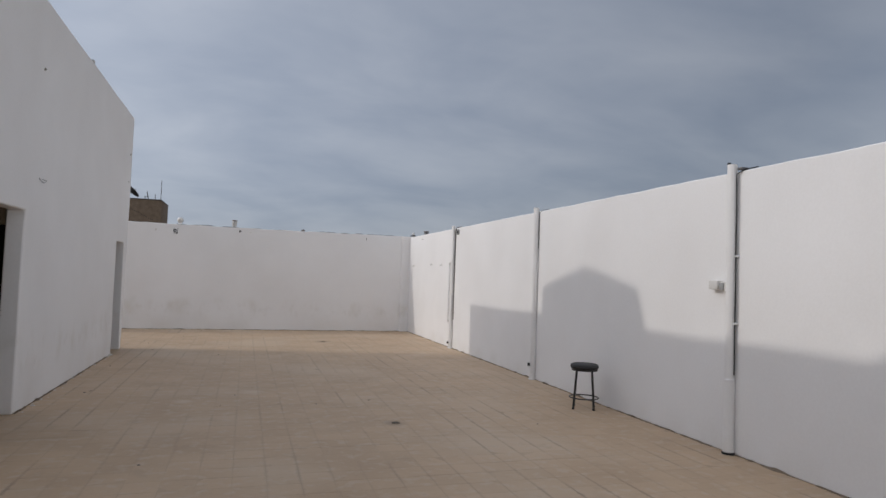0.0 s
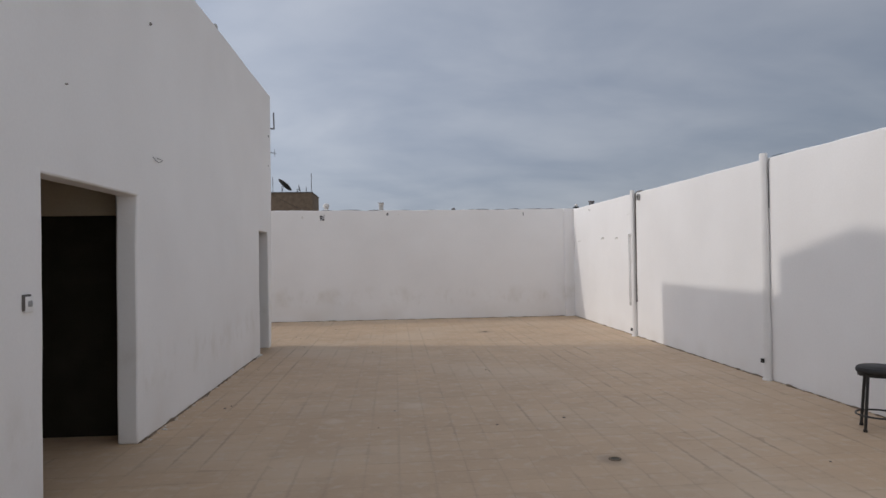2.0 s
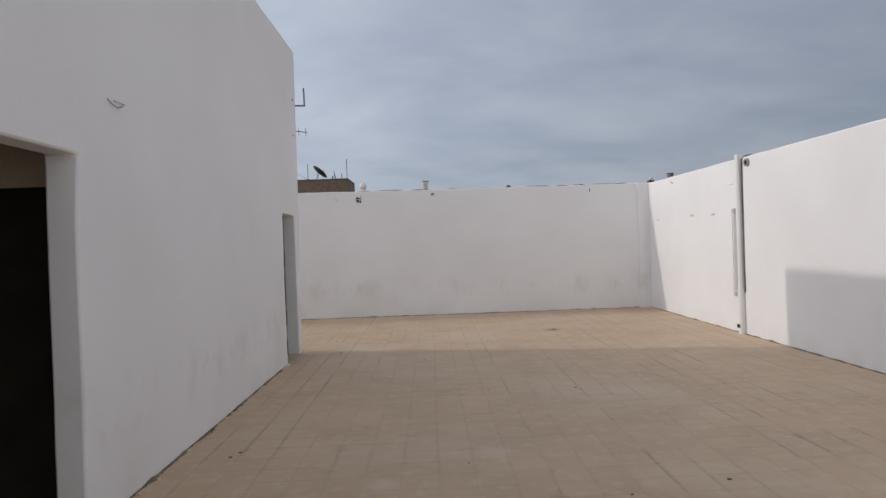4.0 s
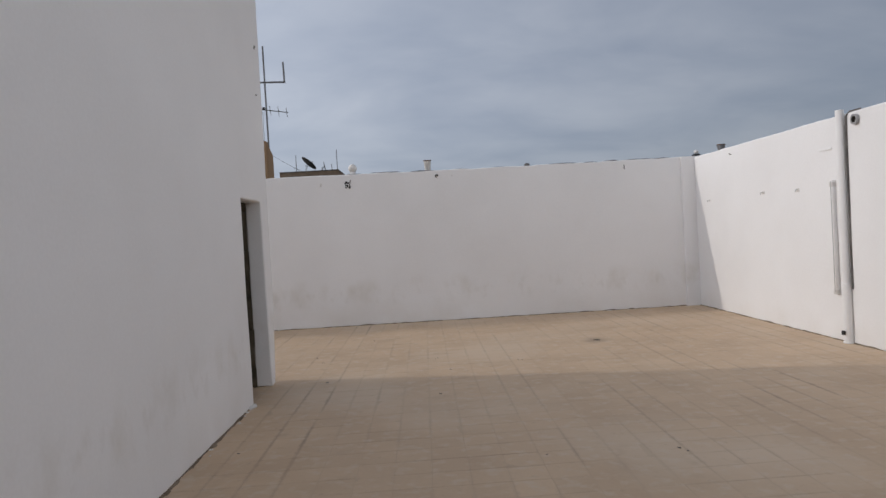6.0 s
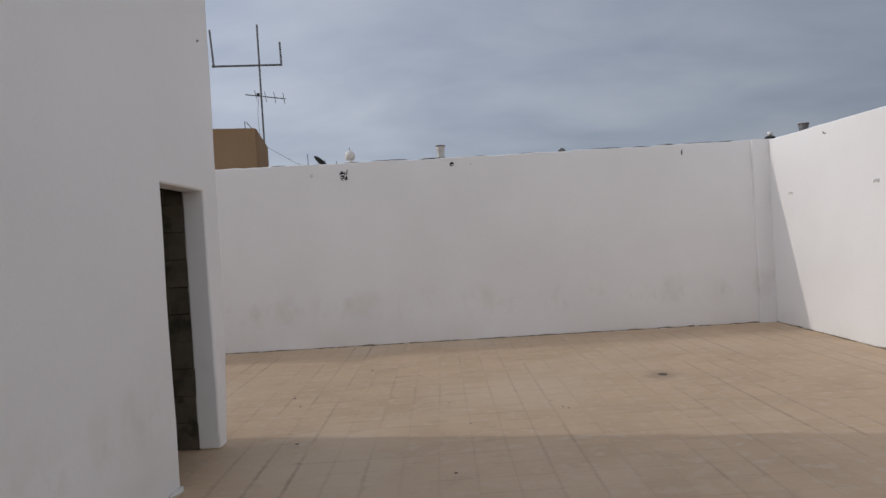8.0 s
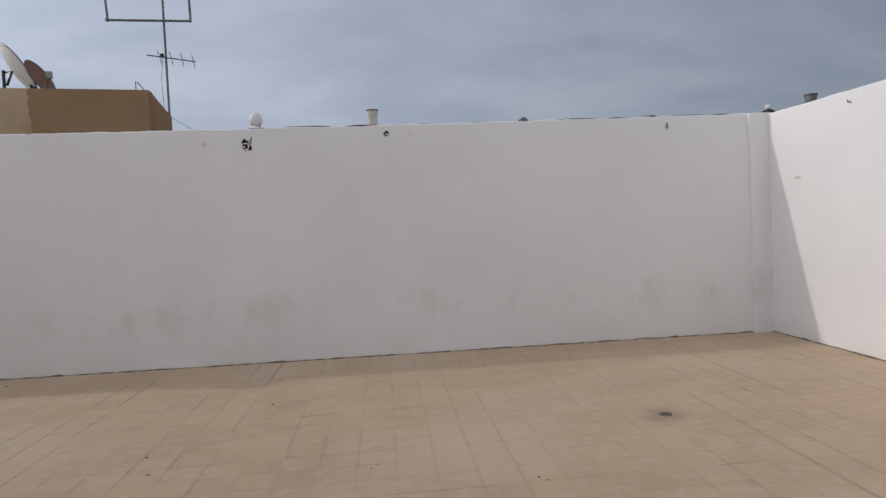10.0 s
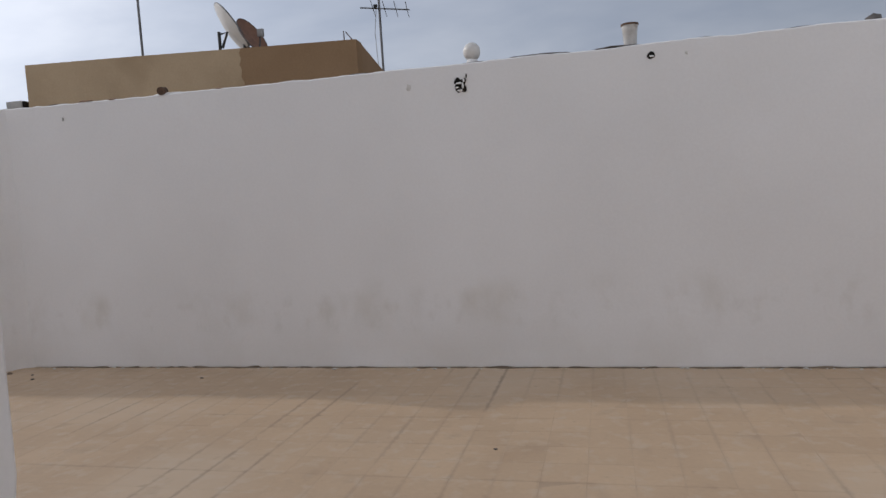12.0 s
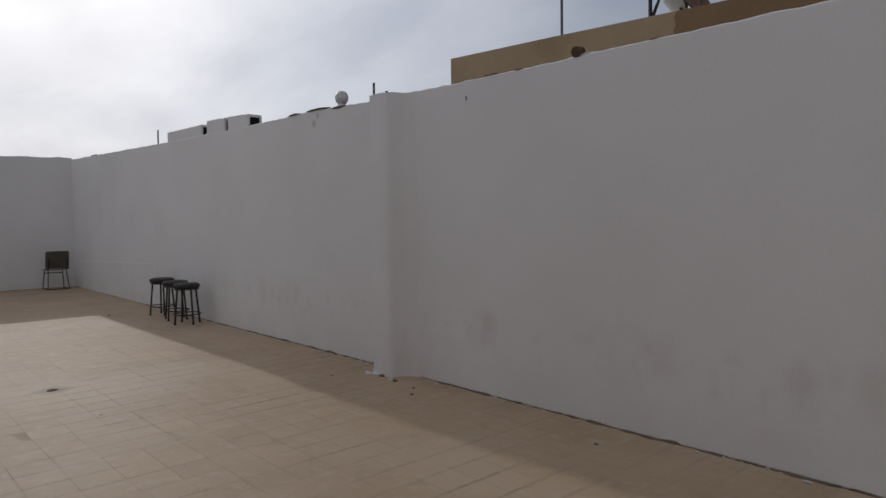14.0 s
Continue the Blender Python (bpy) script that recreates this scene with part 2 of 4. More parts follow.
def joint_dirt(m, tint, rows):
    """Adds the patchy dirt that has settled along the worn tile edges."""
    nt = m.node_tree
    N, L = nt.nodes.new, nt.links.new
    p = nt.nodes["Principled BSDF"]

    def calc(op, a, b, c=None):
        node = N("ShaderNodeMath")
        node.operation = op
        for i, v in enumerate((a, b, c)):
            if v is None:
                continue
            if isinstance(v, (int, float)):
                node.inputs[i].default_value = v
            else:
                L(v, node.inputs[i])
        return node.outputs[0]

    geo, sep = N("ShaderNodeNewGeometry"), N("ShaderNodeSeparateXYZ")
    L(geo.outputs["Position"], sep.inputs[0])
    wob = N("ShaderNodeTexNoise")
    wob.inputs["Scale"].default_value, wob.inputs["Detail"].default_value = 19, 5
    L(geo.outputs["Position"], wob.inputs["Vector"])
    x = calc("SUBTRACT", sep.outputs["X"], TILE_X)
    y = calc("MULTIPLY_ADD", x, -TILE_SKEW, calc("SUBTRACT", sep.outputs["Y"], TILE_Y))
    for v, reach, patch, amount, low in ((x, *rows[0]), (y, *rows[1])):
        cell = calc("ABSOLUTE", calc("SUBTRACT", calc("FRACT", calc("DIVIDE", v, TILE_SIZE), None), 0.5), None)
        edge = calc("MULTIPLY_ADD", calc("SUBTRACT", wob.outputs["Fac"], 0.5), 0.18, cell)
        near = N("ShaderNodeMapRange")
        near.interpolation_type = "SMOOTHSTEP"
        near.inputs["From Min"].default_value, near.inputs["From Max"].default_value = 0.5 - reach, 0.505
        L(edge, near.inputs[0])
        n = N("ShaderNodeTexNoise")
        n.inputs["Scale"].default_value, n.inputs["Detail"].default_value = patch, 7
        n.inputs["Roughness"].default_value = 0.62
        L(geo.outputs["Position"], n.inputs["Vector"])
        r = N("ShaderNodeMapRange")
        r.inputs["From Min"].default_value, r.inputs["From Max"].default_value, r.inputs["To Max"].default_value = low, low + 0.28, amount
        L(n.outputs["Fac"], r.inputs[0])
        # some joints have stayed open and dirty, others are filled
        line = N("ShaderNodeTexWhiteNoise")
        line.noise_dimensions = "1D"
        L(calc("ADD", calc("ROUND", calc("DIVIDE", v, TILE_SIZE), None), 0.37 + patch), line.inputs["W"])
        share = calc("MULTIPLY_ADD", line.outputs["Value"], 1.2, 0.3)
        before = p.inputs["Base Color"].links[0].from_socket
        mx = N("ShaderNodeMix")
        mx.data_type = "RGBA"
        L(calc("MULTIPLY", calc("MULTIPLY", near.outputs[0], r.outputs[0]), share), mx.inputs["Factor"])
        L(before, mx.inputs["A"])
        mx.inputs["B"].default_value = (*tint, 1)
        L(mx.outputs["Result"], p.inputs["Base Color"])
    return m


DRAINS = ((1.80, 6.61, 0.16), (1.96, 14.46, 0.26), (-7.89, 14.67, 0.2))
PAINT = surface("white_wall_paint", (0.775, 0.764, 0.756), (0.845, 0.838, 0.835), 0.85, 0.9, 45, 0.25, depth=0.008, spec=0.25)
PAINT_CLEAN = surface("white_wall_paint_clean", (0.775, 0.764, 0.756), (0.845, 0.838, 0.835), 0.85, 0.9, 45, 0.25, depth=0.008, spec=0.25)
scuffs(PAINT, 0.55, 0.3, (0.5, 0.45, 0.35), 0.3, 2.6, 0.5, 0.8)
scuffs(PAINT, 0.5, 0.24, (0.46, 0.42, 0.34), 0.2, 6.5, 0.54, 0.76)
scuffs(PAINT, 0.0, 0.45, (0.58, 0.52, 0.44), 0.28, 1.3, 0.4, 0.75)
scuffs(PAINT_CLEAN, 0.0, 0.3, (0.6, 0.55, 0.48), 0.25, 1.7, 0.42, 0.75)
trowelled(PAINT, 0.09)
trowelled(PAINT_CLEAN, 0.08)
PAINT_PIPE = surface("white_painted_plastic", (0.76, 0.75, 0.74), (0.83, 0.825, 0.815), 0.6, 3, 30, 0.08, depth=0.003)
TILE_DARK, TILE_LIGHT = (0.45, 0.318, 0.204), (0.56, 0.406, 0.268)
DUST = (((0.58, 0.455, 0.33), 0.55, 0.5, 0.65), ((0.33, 0.245, 0.17), 3.5, 0.6, 0.4), ((0.56, 0.455, 0.345), 9.0, 0.52, 0.55), ((0.27, 0.2, 0.14), 16.0, 0.62, 0.3))
TILE = surface("dusty_clay_tile", TILE_DARK, TILE_LIGHT, 0.62, 1.4, 35, 0.25, depth=0.004, random=0.13, spots=DUST, spec=0.5)
TILE_REST = surface("dusty_clay_tile_field", TILE_DARK, TILE_LIGHT, 0.62, 1.4, 35, 0.25, depth=0.004, island=0.13, spots=DUST, spec=0.5)
for tile_material in (TILE, TILE_REST):
    joint_dirt(tile_material, (0.19, 0.138, 0.096), ((0.1, 1.1, 0.55, 0.42), (0.09, 1.5, 0.26, 0.47)))
    stains_at(tile_material, DRAINS, (0.16, 0.125, 0.095), 0.5)
    stains_at(tile_material, ((0.42, 8.48, 0.2), (-0.3, 7.95, 0.14)), (0.68, 0.59, 0.48), 0.36)
GROUT = surface("sandy_joint", (0.46, 0.335, 0.225), (0.55, 0.41, 0.285), 0.7, 2.2, 40, 0.2, spots=(((0.58, 0.455, 0.33), 0.55, 0.5, 0.65), ((0.29, 0.215, 0.15), 3.5, 0.6, 0.4)), spec=0.4)
joint_dirt(GROUT, (0.13, 0.095, 0.066), ((0.3, 1.1, 0.42, 0.4), (0.3, 1.5, 0.26, 0.46)))
CRUST = surface("crumbled_mortar", (0.08, 0.058, 0.042), (0.3, 0.235, 0.175), 0.95, 5, 60, 0.6, spec=0.1)
DARK_STONE = surface("weathered_dark_stone", (0.05, 0.045, 0.045), (0.2, 0.185, 0.17), 0.92, 9, 50, 0.5)
# darkness of the deeper room put into a near-black colour
ROOM_DEPTH_BLACK = surface("room_depth_black", (0.02, 0.017, 0.012), (0.036, 0.032, 0.024), 0.8, 4, 50, 0.2, spec=0.15)
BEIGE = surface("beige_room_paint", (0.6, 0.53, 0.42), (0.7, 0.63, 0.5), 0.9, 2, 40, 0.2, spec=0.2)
# floor brown darkened to carry the shade deeper inside the rooms
ROOM_FLOOR = surface("shade_toned_room_floor", (0.06, 0.045, 0.03), (0.12, 0.09, 0.063), 0.9, 3, 40, 0.3, spec=0.15)
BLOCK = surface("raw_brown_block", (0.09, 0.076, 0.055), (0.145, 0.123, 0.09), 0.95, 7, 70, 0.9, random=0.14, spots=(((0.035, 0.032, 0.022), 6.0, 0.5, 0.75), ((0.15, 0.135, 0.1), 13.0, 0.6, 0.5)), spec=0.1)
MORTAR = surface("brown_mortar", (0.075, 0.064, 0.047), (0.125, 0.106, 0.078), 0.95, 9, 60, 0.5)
VINYL = surface("grey_black_vinyl", (0.016, 0.016, 0.017), (0.034, 0.034, 0.035), 0.6, 9, 90, 0.15, depth=0.002)
BLACK_STEEL = surface("black_painted_steel", (0.012, 0.012, 0.013), (0.03, 0.029, 0.028), 0.42, 12, 80, 0.1, depth=0.002)
BLACK_RUBBER = surface("black_rubber", (0.012, 0.012, 0.012), (0.03, 0.03, 0.03), 0.8, 10, 60, 0.2)
GREY_PLASTIC = surface("grey_plastic", (0.25, 0.25, 0.25), (0.36, 0.36, 0.355), 0.6, 8, 60, 0.1)
PALE_PLASTIC = surface("yellowed_plastic", (0.42, 0.41, 0.39), (0.52, 0.51, 0.49), 0.6, 8, 60, 0.1)
CHAIR_SHELL = surface("brown_grey_plastic", (0.13, 0.115, 0.098), (0.2, 0.18, 0.155), 0.6, 6, 60, 0.1)
RUST = surface("rusty_metal", (0.05, 0.028, 0.016), (0.15, 0.085, 0.05), 0.85, 12, 70, 0.5)
GALV = surface("dull_grey_pole", (0.1, 0.1, 0.105), (0.19, 0.19, 0.195), 0.55, 10, 60, 0.15, metal=0.5)
WHITE_METAL = surface("whitewashed_metal", (0.42, 0.4, 0.37), (0.66, 0.65, 0.63), 0.7, 9, 40, 0.3, spots=(((0.16, 0.11, 0.08), 14, 0.58, 0.9),))
GLOBE = surface("milky_white_globe", (0.62, 0.6, 0.57), (0.74, 0.72, 0.69), 0.4, 8, 60, 0.06)
TAN = surface("tan_render", (0.41, 0.30, 0.19), (0.52, 0.39, 0.255), 0.92, 1.2, 40, 0.3, spec=0.15, spots=(((0.31, 0.215, 0.125), 0.8, 0.52, 0.5),))
TAN_DARK = surface("brown_render", (0.27, 0.17, 0.095), (0.35, 0.23, 0.135), 0.92, 1.2, 40, 0.3, spec=0.15)
FAR_BROWN = surface("bare_brick_far", (0.11, 0.078, 0.055), (0.2, 0.15, 0.105), 0.95, 3, 14, 0.4)
DISH_BROWN = surface("faded_brown_paint", (0.14, 0.065, 0.04), (0.27, 0.14, 0.085), 0.7, 9, 60, 0.2)
CHIPPED = surface("bare_pale_plaster", (0.62, 0.6, 0.575), (0.72, 0.7, 0.67), 0.95, 9, 60, 0.5, spec=0.1)
BROKEN_CLAY = surface("broken_clay_edge", (0.24, 0.14, 0.09), (0.42, 0.29, 0.2), 0.95, 9, 60, 0.5, spec=0.1)
PEG = surface("weathered_peg", (0.2, 0.185, 0.17), (0.36, 0.34, 0.32), 0.9, 12, 60, 0.4, spec=0.2)
CHAIR_STEEL = surface("worn_grey_steel", (0.06, 0.056, 0.05), (0.13, 0.12, 0.11), 0.5, 12, 80, 0.1, metal=0.3, depth=0.002)
CONCRETE = surface("grey_concrete", (0.34, 0.33, 0.31), (0.48, 0.47, 0.45), 0.95, 5, 60, 0.5, spec=0.15)
EARTH = surface("dry_ground", (0.22, 0.17, 0.12), (0.36, 0.29, 0.21), 0.95, 0.2, 6, 0.3, spec=0.1)
HOLE = surface("dark_hole_inside", (0.01, 0.009, 0.008), (0.03, 0.026, 0.022), 0.95, 12, 60, 0.5, spec=0.1)


# ---- building helpers ----
def thing(name, label, category, group="", at=(0, 0, 0), rz=0.0):
    ob = new(name)
    ob.empty_display_size = 0.1
    ob.matrix_basis = pose(*at, 0, 0, rz)
    return tagged(ob, label, category, group)


def part(name, bm, material, parent, label=""):
    """One bmesh as one mesh object under a thing or a part."""
    me = bpy.data.meshes.new(name)
    bmesh.ops.recalc_face_normals(bm, faces=bm.faces)
    for f in bm.faces:
        f.smooth = True
    bm.to_mesh(me)
    bm.free()
    me.set_sharp_from_angle(angle=radians(38))
    me.materials.append(material)
    ob = new(name, me)
    ob.parent = parent
    return tagged(ob, label)


def single(name, bm, material, label, category, group="", at=(0, 0, 0), rz=0.0, kind=""):
    ob = part(name, bm, material, None)
    ob.matrix_basis = pose(*at, 0, 0, rz)
    return tagged(ob, label, category, group, kind)


def box(x0, x1, y0, y1, z0, z1, bevel=0.0, bm=None, segments=2):
    own = bmesh.new()
    bmesh.ops.create_cube(own, size=1, matrix=Matrix.Translation(((x0 + x1) / 2, (y0 + y1) / 2, (z0 + z1) / 2)) @ Matrix.Diagonal((x1 - x0, y1 - y0, z1 - z0, 1)))
    if bevel:
        bmesh.ops.bevel(own, geom=own.edges[:], offset=bevel, segments=segments, affect="EDGES", profile=0.5)
    return merged(bm, own)


def merged(bm, own):
    if bm is None:
        return own
    me = bpy.data.meshes.new("scrap")
    own.to_mesh(me)
    own.free()
    bm.from_mesh(me)
    bpy.data.meshes.remove(me)
    return bm


def lathe(profile, segments=20, bm=None, at=(0, 0, 0), turn=None):
    """A turned solid from (radius, height) pairs, closed at radius 0."""
    own = bmesh.new()
    rings = []
    for r, z in profile:
        if r <= 1e-6:
            rings.append([own.verts.new((0, 0, z))])
        else:
            rings.append([own.verts.new((r * math.cos(2 * math.pi * k / segments), r * math.sin(2 * math.pi * k / segments), z)) for k in range(segments)])
    for a, b in zip(rings, rings[1:]):
        for k in range(segments):
            j = (k + 1) % segments
            if len(a) == 1 and len(b) > 1:
                own.faces.new((a[0], b[k], b[j]))
            elif len(b) == 1 and len(a) > 1:
                own.faces.new((a[k], a[j], b[0]))
            elif len(a) > 1:
                own.faces.new((a[k], a[j], b[j], b[k]))
    m = Matrix.Translation(at) @ (turn or Matrix())
    bmesh.ops.transform(own, matrix=m, verts=own.verts)
    return merged(bm, own)


def tube(points, radius, segments=8, bm=None, closed=False):
    """A bar of round section along points."""
    own = bmesh.new()
    pts = [Vector(p) for p in points]
    n = len(pts)
    rings = []
    side = None
    for i, p in enumerate(pts):
        a = pts[(i - 1) % n] if closed or i else p
        b = pts[(i + 1) % n] if closed or i < n - 1 else p
        d = (b - a).normalized()
        if side is None:
            side = d.orthogonal().normalized()
        side = (side - d * side.dot(d)).normalized()
        other = d.cross(side)
        rings.append([own.verts.new(p + radius * (math.cos(2 * math.pi * k / segments) * side + math.sin(2 * math.pi * k / segments) * other)) for k in range(segments)])
    pairs = list(zip(rings, rings[1:])) + ([(rings[-1], rings[0])] if closed else [])
    for a, b in pairs:
        for k in range(segments):
            j = (k + 1) % segments
            own.faces.new((a[k], a[j], b[j], b[k]))
    if not closed:
        own.faces.new(rings[0][::-1])
        own.faces.new(rings[-1])
    return merged(bm, own)


def lump(size, seed, bm=None, at=(0, 0, 0), rough=0.35, level=2):
    """An irregular stone or crumb."""
    own = bmesh.new()
    bmesh.ops.create_icosphere(own, subdivisions=level, radius=0.5)
    for v in own.verts:
        k = 1 + rough * noise.noise(v.co * 2.3 + Vector((seed * 7.1, seed * 3.3, 0)))
        v.co = Vector((v.co.x * size[0], v.co.y * size[1], v.co.z * size[2])) * k
    bmesh.ops.translate(own, vec=at, verts=own.verts)
    return merged(bm, own)


def steps(a, b, step, extra=()):
    n = max(1, round((b - a) / step))
    vals = [a + (b - a) * i / n for i in range(n + 1)]
    for e in extra:
        vals = [v for v in vals if abs(v - e) > step * 0.45 or v in (a, b)] + [e]
    return sorted(set(round(v, 4) for v in vals))


def cell_wall(us, vs, place, solid, thickness, wobble=0.004, seed=0.0):
    """A plastered wall: a grid of cells with the openings left out. place(u, v, depth) gives the point; the face is a little uneven."""
    bm = bmesh.new()
    front, back = {}, {}
    cells = {(i, j) for i in range(len(us) - 1) for j in range(len(vs) - 1) if solid((us[i] + us[i + 1]) / 2, (vs[j] + vs[j + 1]) / 2)}
    for i, j in cells:
        for a, b in ((i, j), (i + 1, j), (i + 1, j + 1), (i, j + 1)):
            if (a, b) not in front:
                u, v = us[a], vs[b]
                d = wobble * noise.noise((u * 0.9 + seed, v * 0.9, 3.1)) + 0.4 * wobble * noise.noise((u * 3.7 + seed, v * 3.7, 9.2))
                front[a, b] = bm.verts.new(place(u, v, d))
                back[a, b] = bm.verts.new(place(u, v, -thickness))
    for i, j in cells:
        q = ((i, j), (i + 1, j), (i + 1, j + 1), (i, j + 1))
        bm.faces.new([front[k] for k in q])
        bm.faces.new([back[k] for k in q[::-1]])
        for e, (di, dj) in enumerate(((0, -1), (1, 0), (0, 1), (-1, 0))):
            if (i + di, j + dj) not in cells:
                a, b = q[e], q[(e + 1) % 4]
                bm.faces.new((front[a], back[a], back[b], front[b]))
    return bm


def soften(ob, width=0.012, segments=2):
    m = ob.modifiers.new("worn_edges", "BEVEL")
    m.width, m.segments, m.limit_method, m.angle_limit = width, segments, "ANGLE", radians(55)
    return ob


def structure(name, bm, material, label, bevel=0.0):
    ob = tagged(part(name, bm, material, None), label, kind="structure")
    return soften(ob, bevel) if bevel else ob


def between(rows, u):
    """Straight lines through (u, value) pairs."""
    if u <= rows[0][0]:
        return rows[0][1]
    for (a, x), (b, y) in zip(rows, rows[1:]):
        if u <= b:
            return x + (y - x) * (u - a) / (b - a)
    return rows[-1][1]


# ---- plan ----
XL, XR, YN, YB = -1.80, 4.487, 17.24, 13.25
WEST, SOUTH = -18.62, -6.0
TOP_EAST, TOP_HOUSE = 2.515, 4.21
NORTH_TOP = ((-18.8, 2.97), (-12.25, 2.76), (-9.0, 2.68), (-7.7, 2.67), (-6.6, 2.61), (-4.7, 2.575), (-2.0, 2.55), (0.0, 2.535), (2.5, 2.53), (4.8, 2.535))
DOOR_1, DOOR_2 = (6.04, 7.45, 1.99), (12.21, 12.95, 1.89)

# deck and land
structure("ground", box(-900, 900, -900, 900, -3.9, -3.7), EARTH, "dry sandy ground far below the terrace")
structure("roof_deck", box(WEST - 0.3, XR + 0.3, SOUTH - 0.3, YN + 0.3, -3.7, -0.03), CONCRETE, "concrete deck slab that carries the terrace")
floor = structure("floor", box(WEST - 0.05, XR + 0.03, SOUTH - 0.05, YN + 0.05, -0.03, -0.0003), GROUT, "terrace floor of small dusty beige clay tiles with sandy joints")

# north wall, right across
def north_top(u):
    return between(NORTH_TOP, u) + 0.009 * noise.noise((u * 1.7, 0, 0)) + 0.011 * noise.noise((u * 6.1, 4, 0)) + 0.009 * noise.noise((u * 17.0, 2, 0))


def north_place(u, v, d):
    y = YN if u > -6.35 else YN + 0.04
    return (u, y - d, v * north_top(u) if v > 0 else 0.0)


structure("wall_north", cell_wall(steps(WEST - 0.2, XR + 0.25, 0.07), [0, 0.03, 0.1, 0.2, 0.3, 0.4, 0.5, 0.6, 0.7, 0.8, 0.9, 0.97, 1.0], north_place, lambda u, v: True, 0.24, 0.008), PAINT,
          "long white-painted plaster parapet wall, scuffed, with a crumbling top", 0.012)


def patch_place(u, v, d):
    top = 0.63 + 0.03 * (u + 17.7) / 1.1 + 0.02 * noise.noise((u * 2.3, 6, 0)) + 0.01 * noise.noise((u * 8, 2, 0))
    edge = 0.05 * noise.noise((v * 4.0, 3, 1)) if u > -13.4 else 0.0
    return (u + edge, YN + 0.031 - d, v * top)


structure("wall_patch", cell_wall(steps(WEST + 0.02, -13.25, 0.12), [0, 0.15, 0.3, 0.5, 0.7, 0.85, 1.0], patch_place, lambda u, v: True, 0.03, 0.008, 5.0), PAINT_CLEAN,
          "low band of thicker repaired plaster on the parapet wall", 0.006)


def pilaster(name, plan, top, label, flare):
    """A plastered pilaster lofted from its rounded plan, spread a little at the foot."""
    bm = bmesh.new()
    mid = sum(p[0] for p in plan) / len(plan)
    rings = []
    for v in steps(0, top, 0.13, (0.04, 0.1)):
        s = flare * max(0.0, 1 - v / 0.16)
        ring = []
        for x, y in plan:
            w = 0.007 * noise.noise((x * 2 + 5, v * 1.1, y)) + 0.004 * noise.noise((x * 9, v * 5, 2))
            ring.append(bm.verts.new((x + (s if x > mid else -s) + 0.5 * w, y + (w - s * (1 + 0.5 * noise.noise((x * 20, 1, 0))) if y < YN else 0), v + (0.006 * noise.noise((x * 14, 3, y * 9)) if v == top else 0))))
        rings.append(ring)
    n = len(plan)
    for a, b in zip(rings, rings[1:]):
        for k in range(n):
            bm.faces.new((a[k], a[(k + 1) % n], b[(k + 1) % n], b[k]))
    bm.faces.new(rings[-1])
    structure(name, bm, PAINT, label)


pilaster("pilaster_1", [(-6.40, YN + 0.1), (-6.40, 17.12), (-6.402, 17.042), (-6.3, 17.036), (-6.2, 17.038), (-6.165, 17.046), (-6.142, 17.066), (-6.13, 17.095), (-6.12, 17.13), (-6.105, 17.17), (-6.075, 17.2), (-6.03, 17.225), (-5.96, 17.24), (-5.93, YN + 0.03), (-5.95, YN + 0.1)],
         2.598, "white-painted square pilaster with worn round edges on the parapet wall", 0.01)
pilaster("pilaster_2", [(4.252, YN + 0.04), (4.255, 17.215), (4.262, 17.2), (4.275, 17.195), (XR - 0.1, 17.194), (XR + 0.02, 17.194), (XR + 0.02, YN + 0.04)], 2.53, "shallow white plaster strip in the corner of the parapet", 0.0)


# east wall
def east_place(u, v, d):
    top = TOP_EAST + 0.006 * noise.noise((u * 1.9, 7, 0)) + 0.005 * noise.noise((u * 7.1, 2, 0))
    return (XR - d, u, v * top)


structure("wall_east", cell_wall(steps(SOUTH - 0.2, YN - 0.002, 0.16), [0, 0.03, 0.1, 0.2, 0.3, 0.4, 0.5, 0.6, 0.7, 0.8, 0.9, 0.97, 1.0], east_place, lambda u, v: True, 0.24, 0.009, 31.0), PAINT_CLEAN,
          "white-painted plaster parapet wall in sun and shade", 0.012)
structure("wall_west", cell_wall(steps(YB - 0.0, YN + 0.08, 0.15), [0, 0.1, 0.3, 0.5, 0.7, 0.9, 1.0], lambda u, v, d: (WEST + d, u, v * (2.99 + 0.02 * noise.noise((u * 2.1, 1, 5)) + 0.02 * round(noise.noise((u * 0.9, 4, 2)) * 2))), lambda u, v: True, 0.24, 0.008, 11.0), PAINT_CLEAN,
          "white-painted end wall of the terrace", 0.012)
structure("wall_south", box(XL - 5.7, XR + 0.24, SOUTH - 0.24, SOUTH, 0, 2.52, 0.01), PAINT, "plain white parapet wall closing the terrace")


# the building: its long wall with two doorways
def in_door(u, v):
    return any(a < u < b and v < top for a, b, top in (DOOR_1, DOOR_2))


def corner(v):
    return between(((0, 13.09), (0.35, 13.15), (0.8, 13.22), (3.0, YB), (4.2, 13.28)), v)


def house_place(u, v, d):
    y = corner(v) if u > 13.2 else u
    z = v + (0.012 * noise.noise((u * 0.8, 5, 1)) + (0.075 if u < 4.78 else 0.0) if v > 4 else 0)
    lean = 0.012 * noise.noise((u * 5, v * 1.3, 8)) if any(abs(u - e) < 0.01 and v < t for a, b, t in (DOOR_1, DOOR_2) for e in (a, b)) else 0
    if abs(u - DOOR_1[1]) < 0.01 and d > -0.1 and v < 2:
        lean += 0.05 * max(0.0, (v - 1.62) / 0.37) ** 2
    return (XL + d, y + lean * 1.1, z)


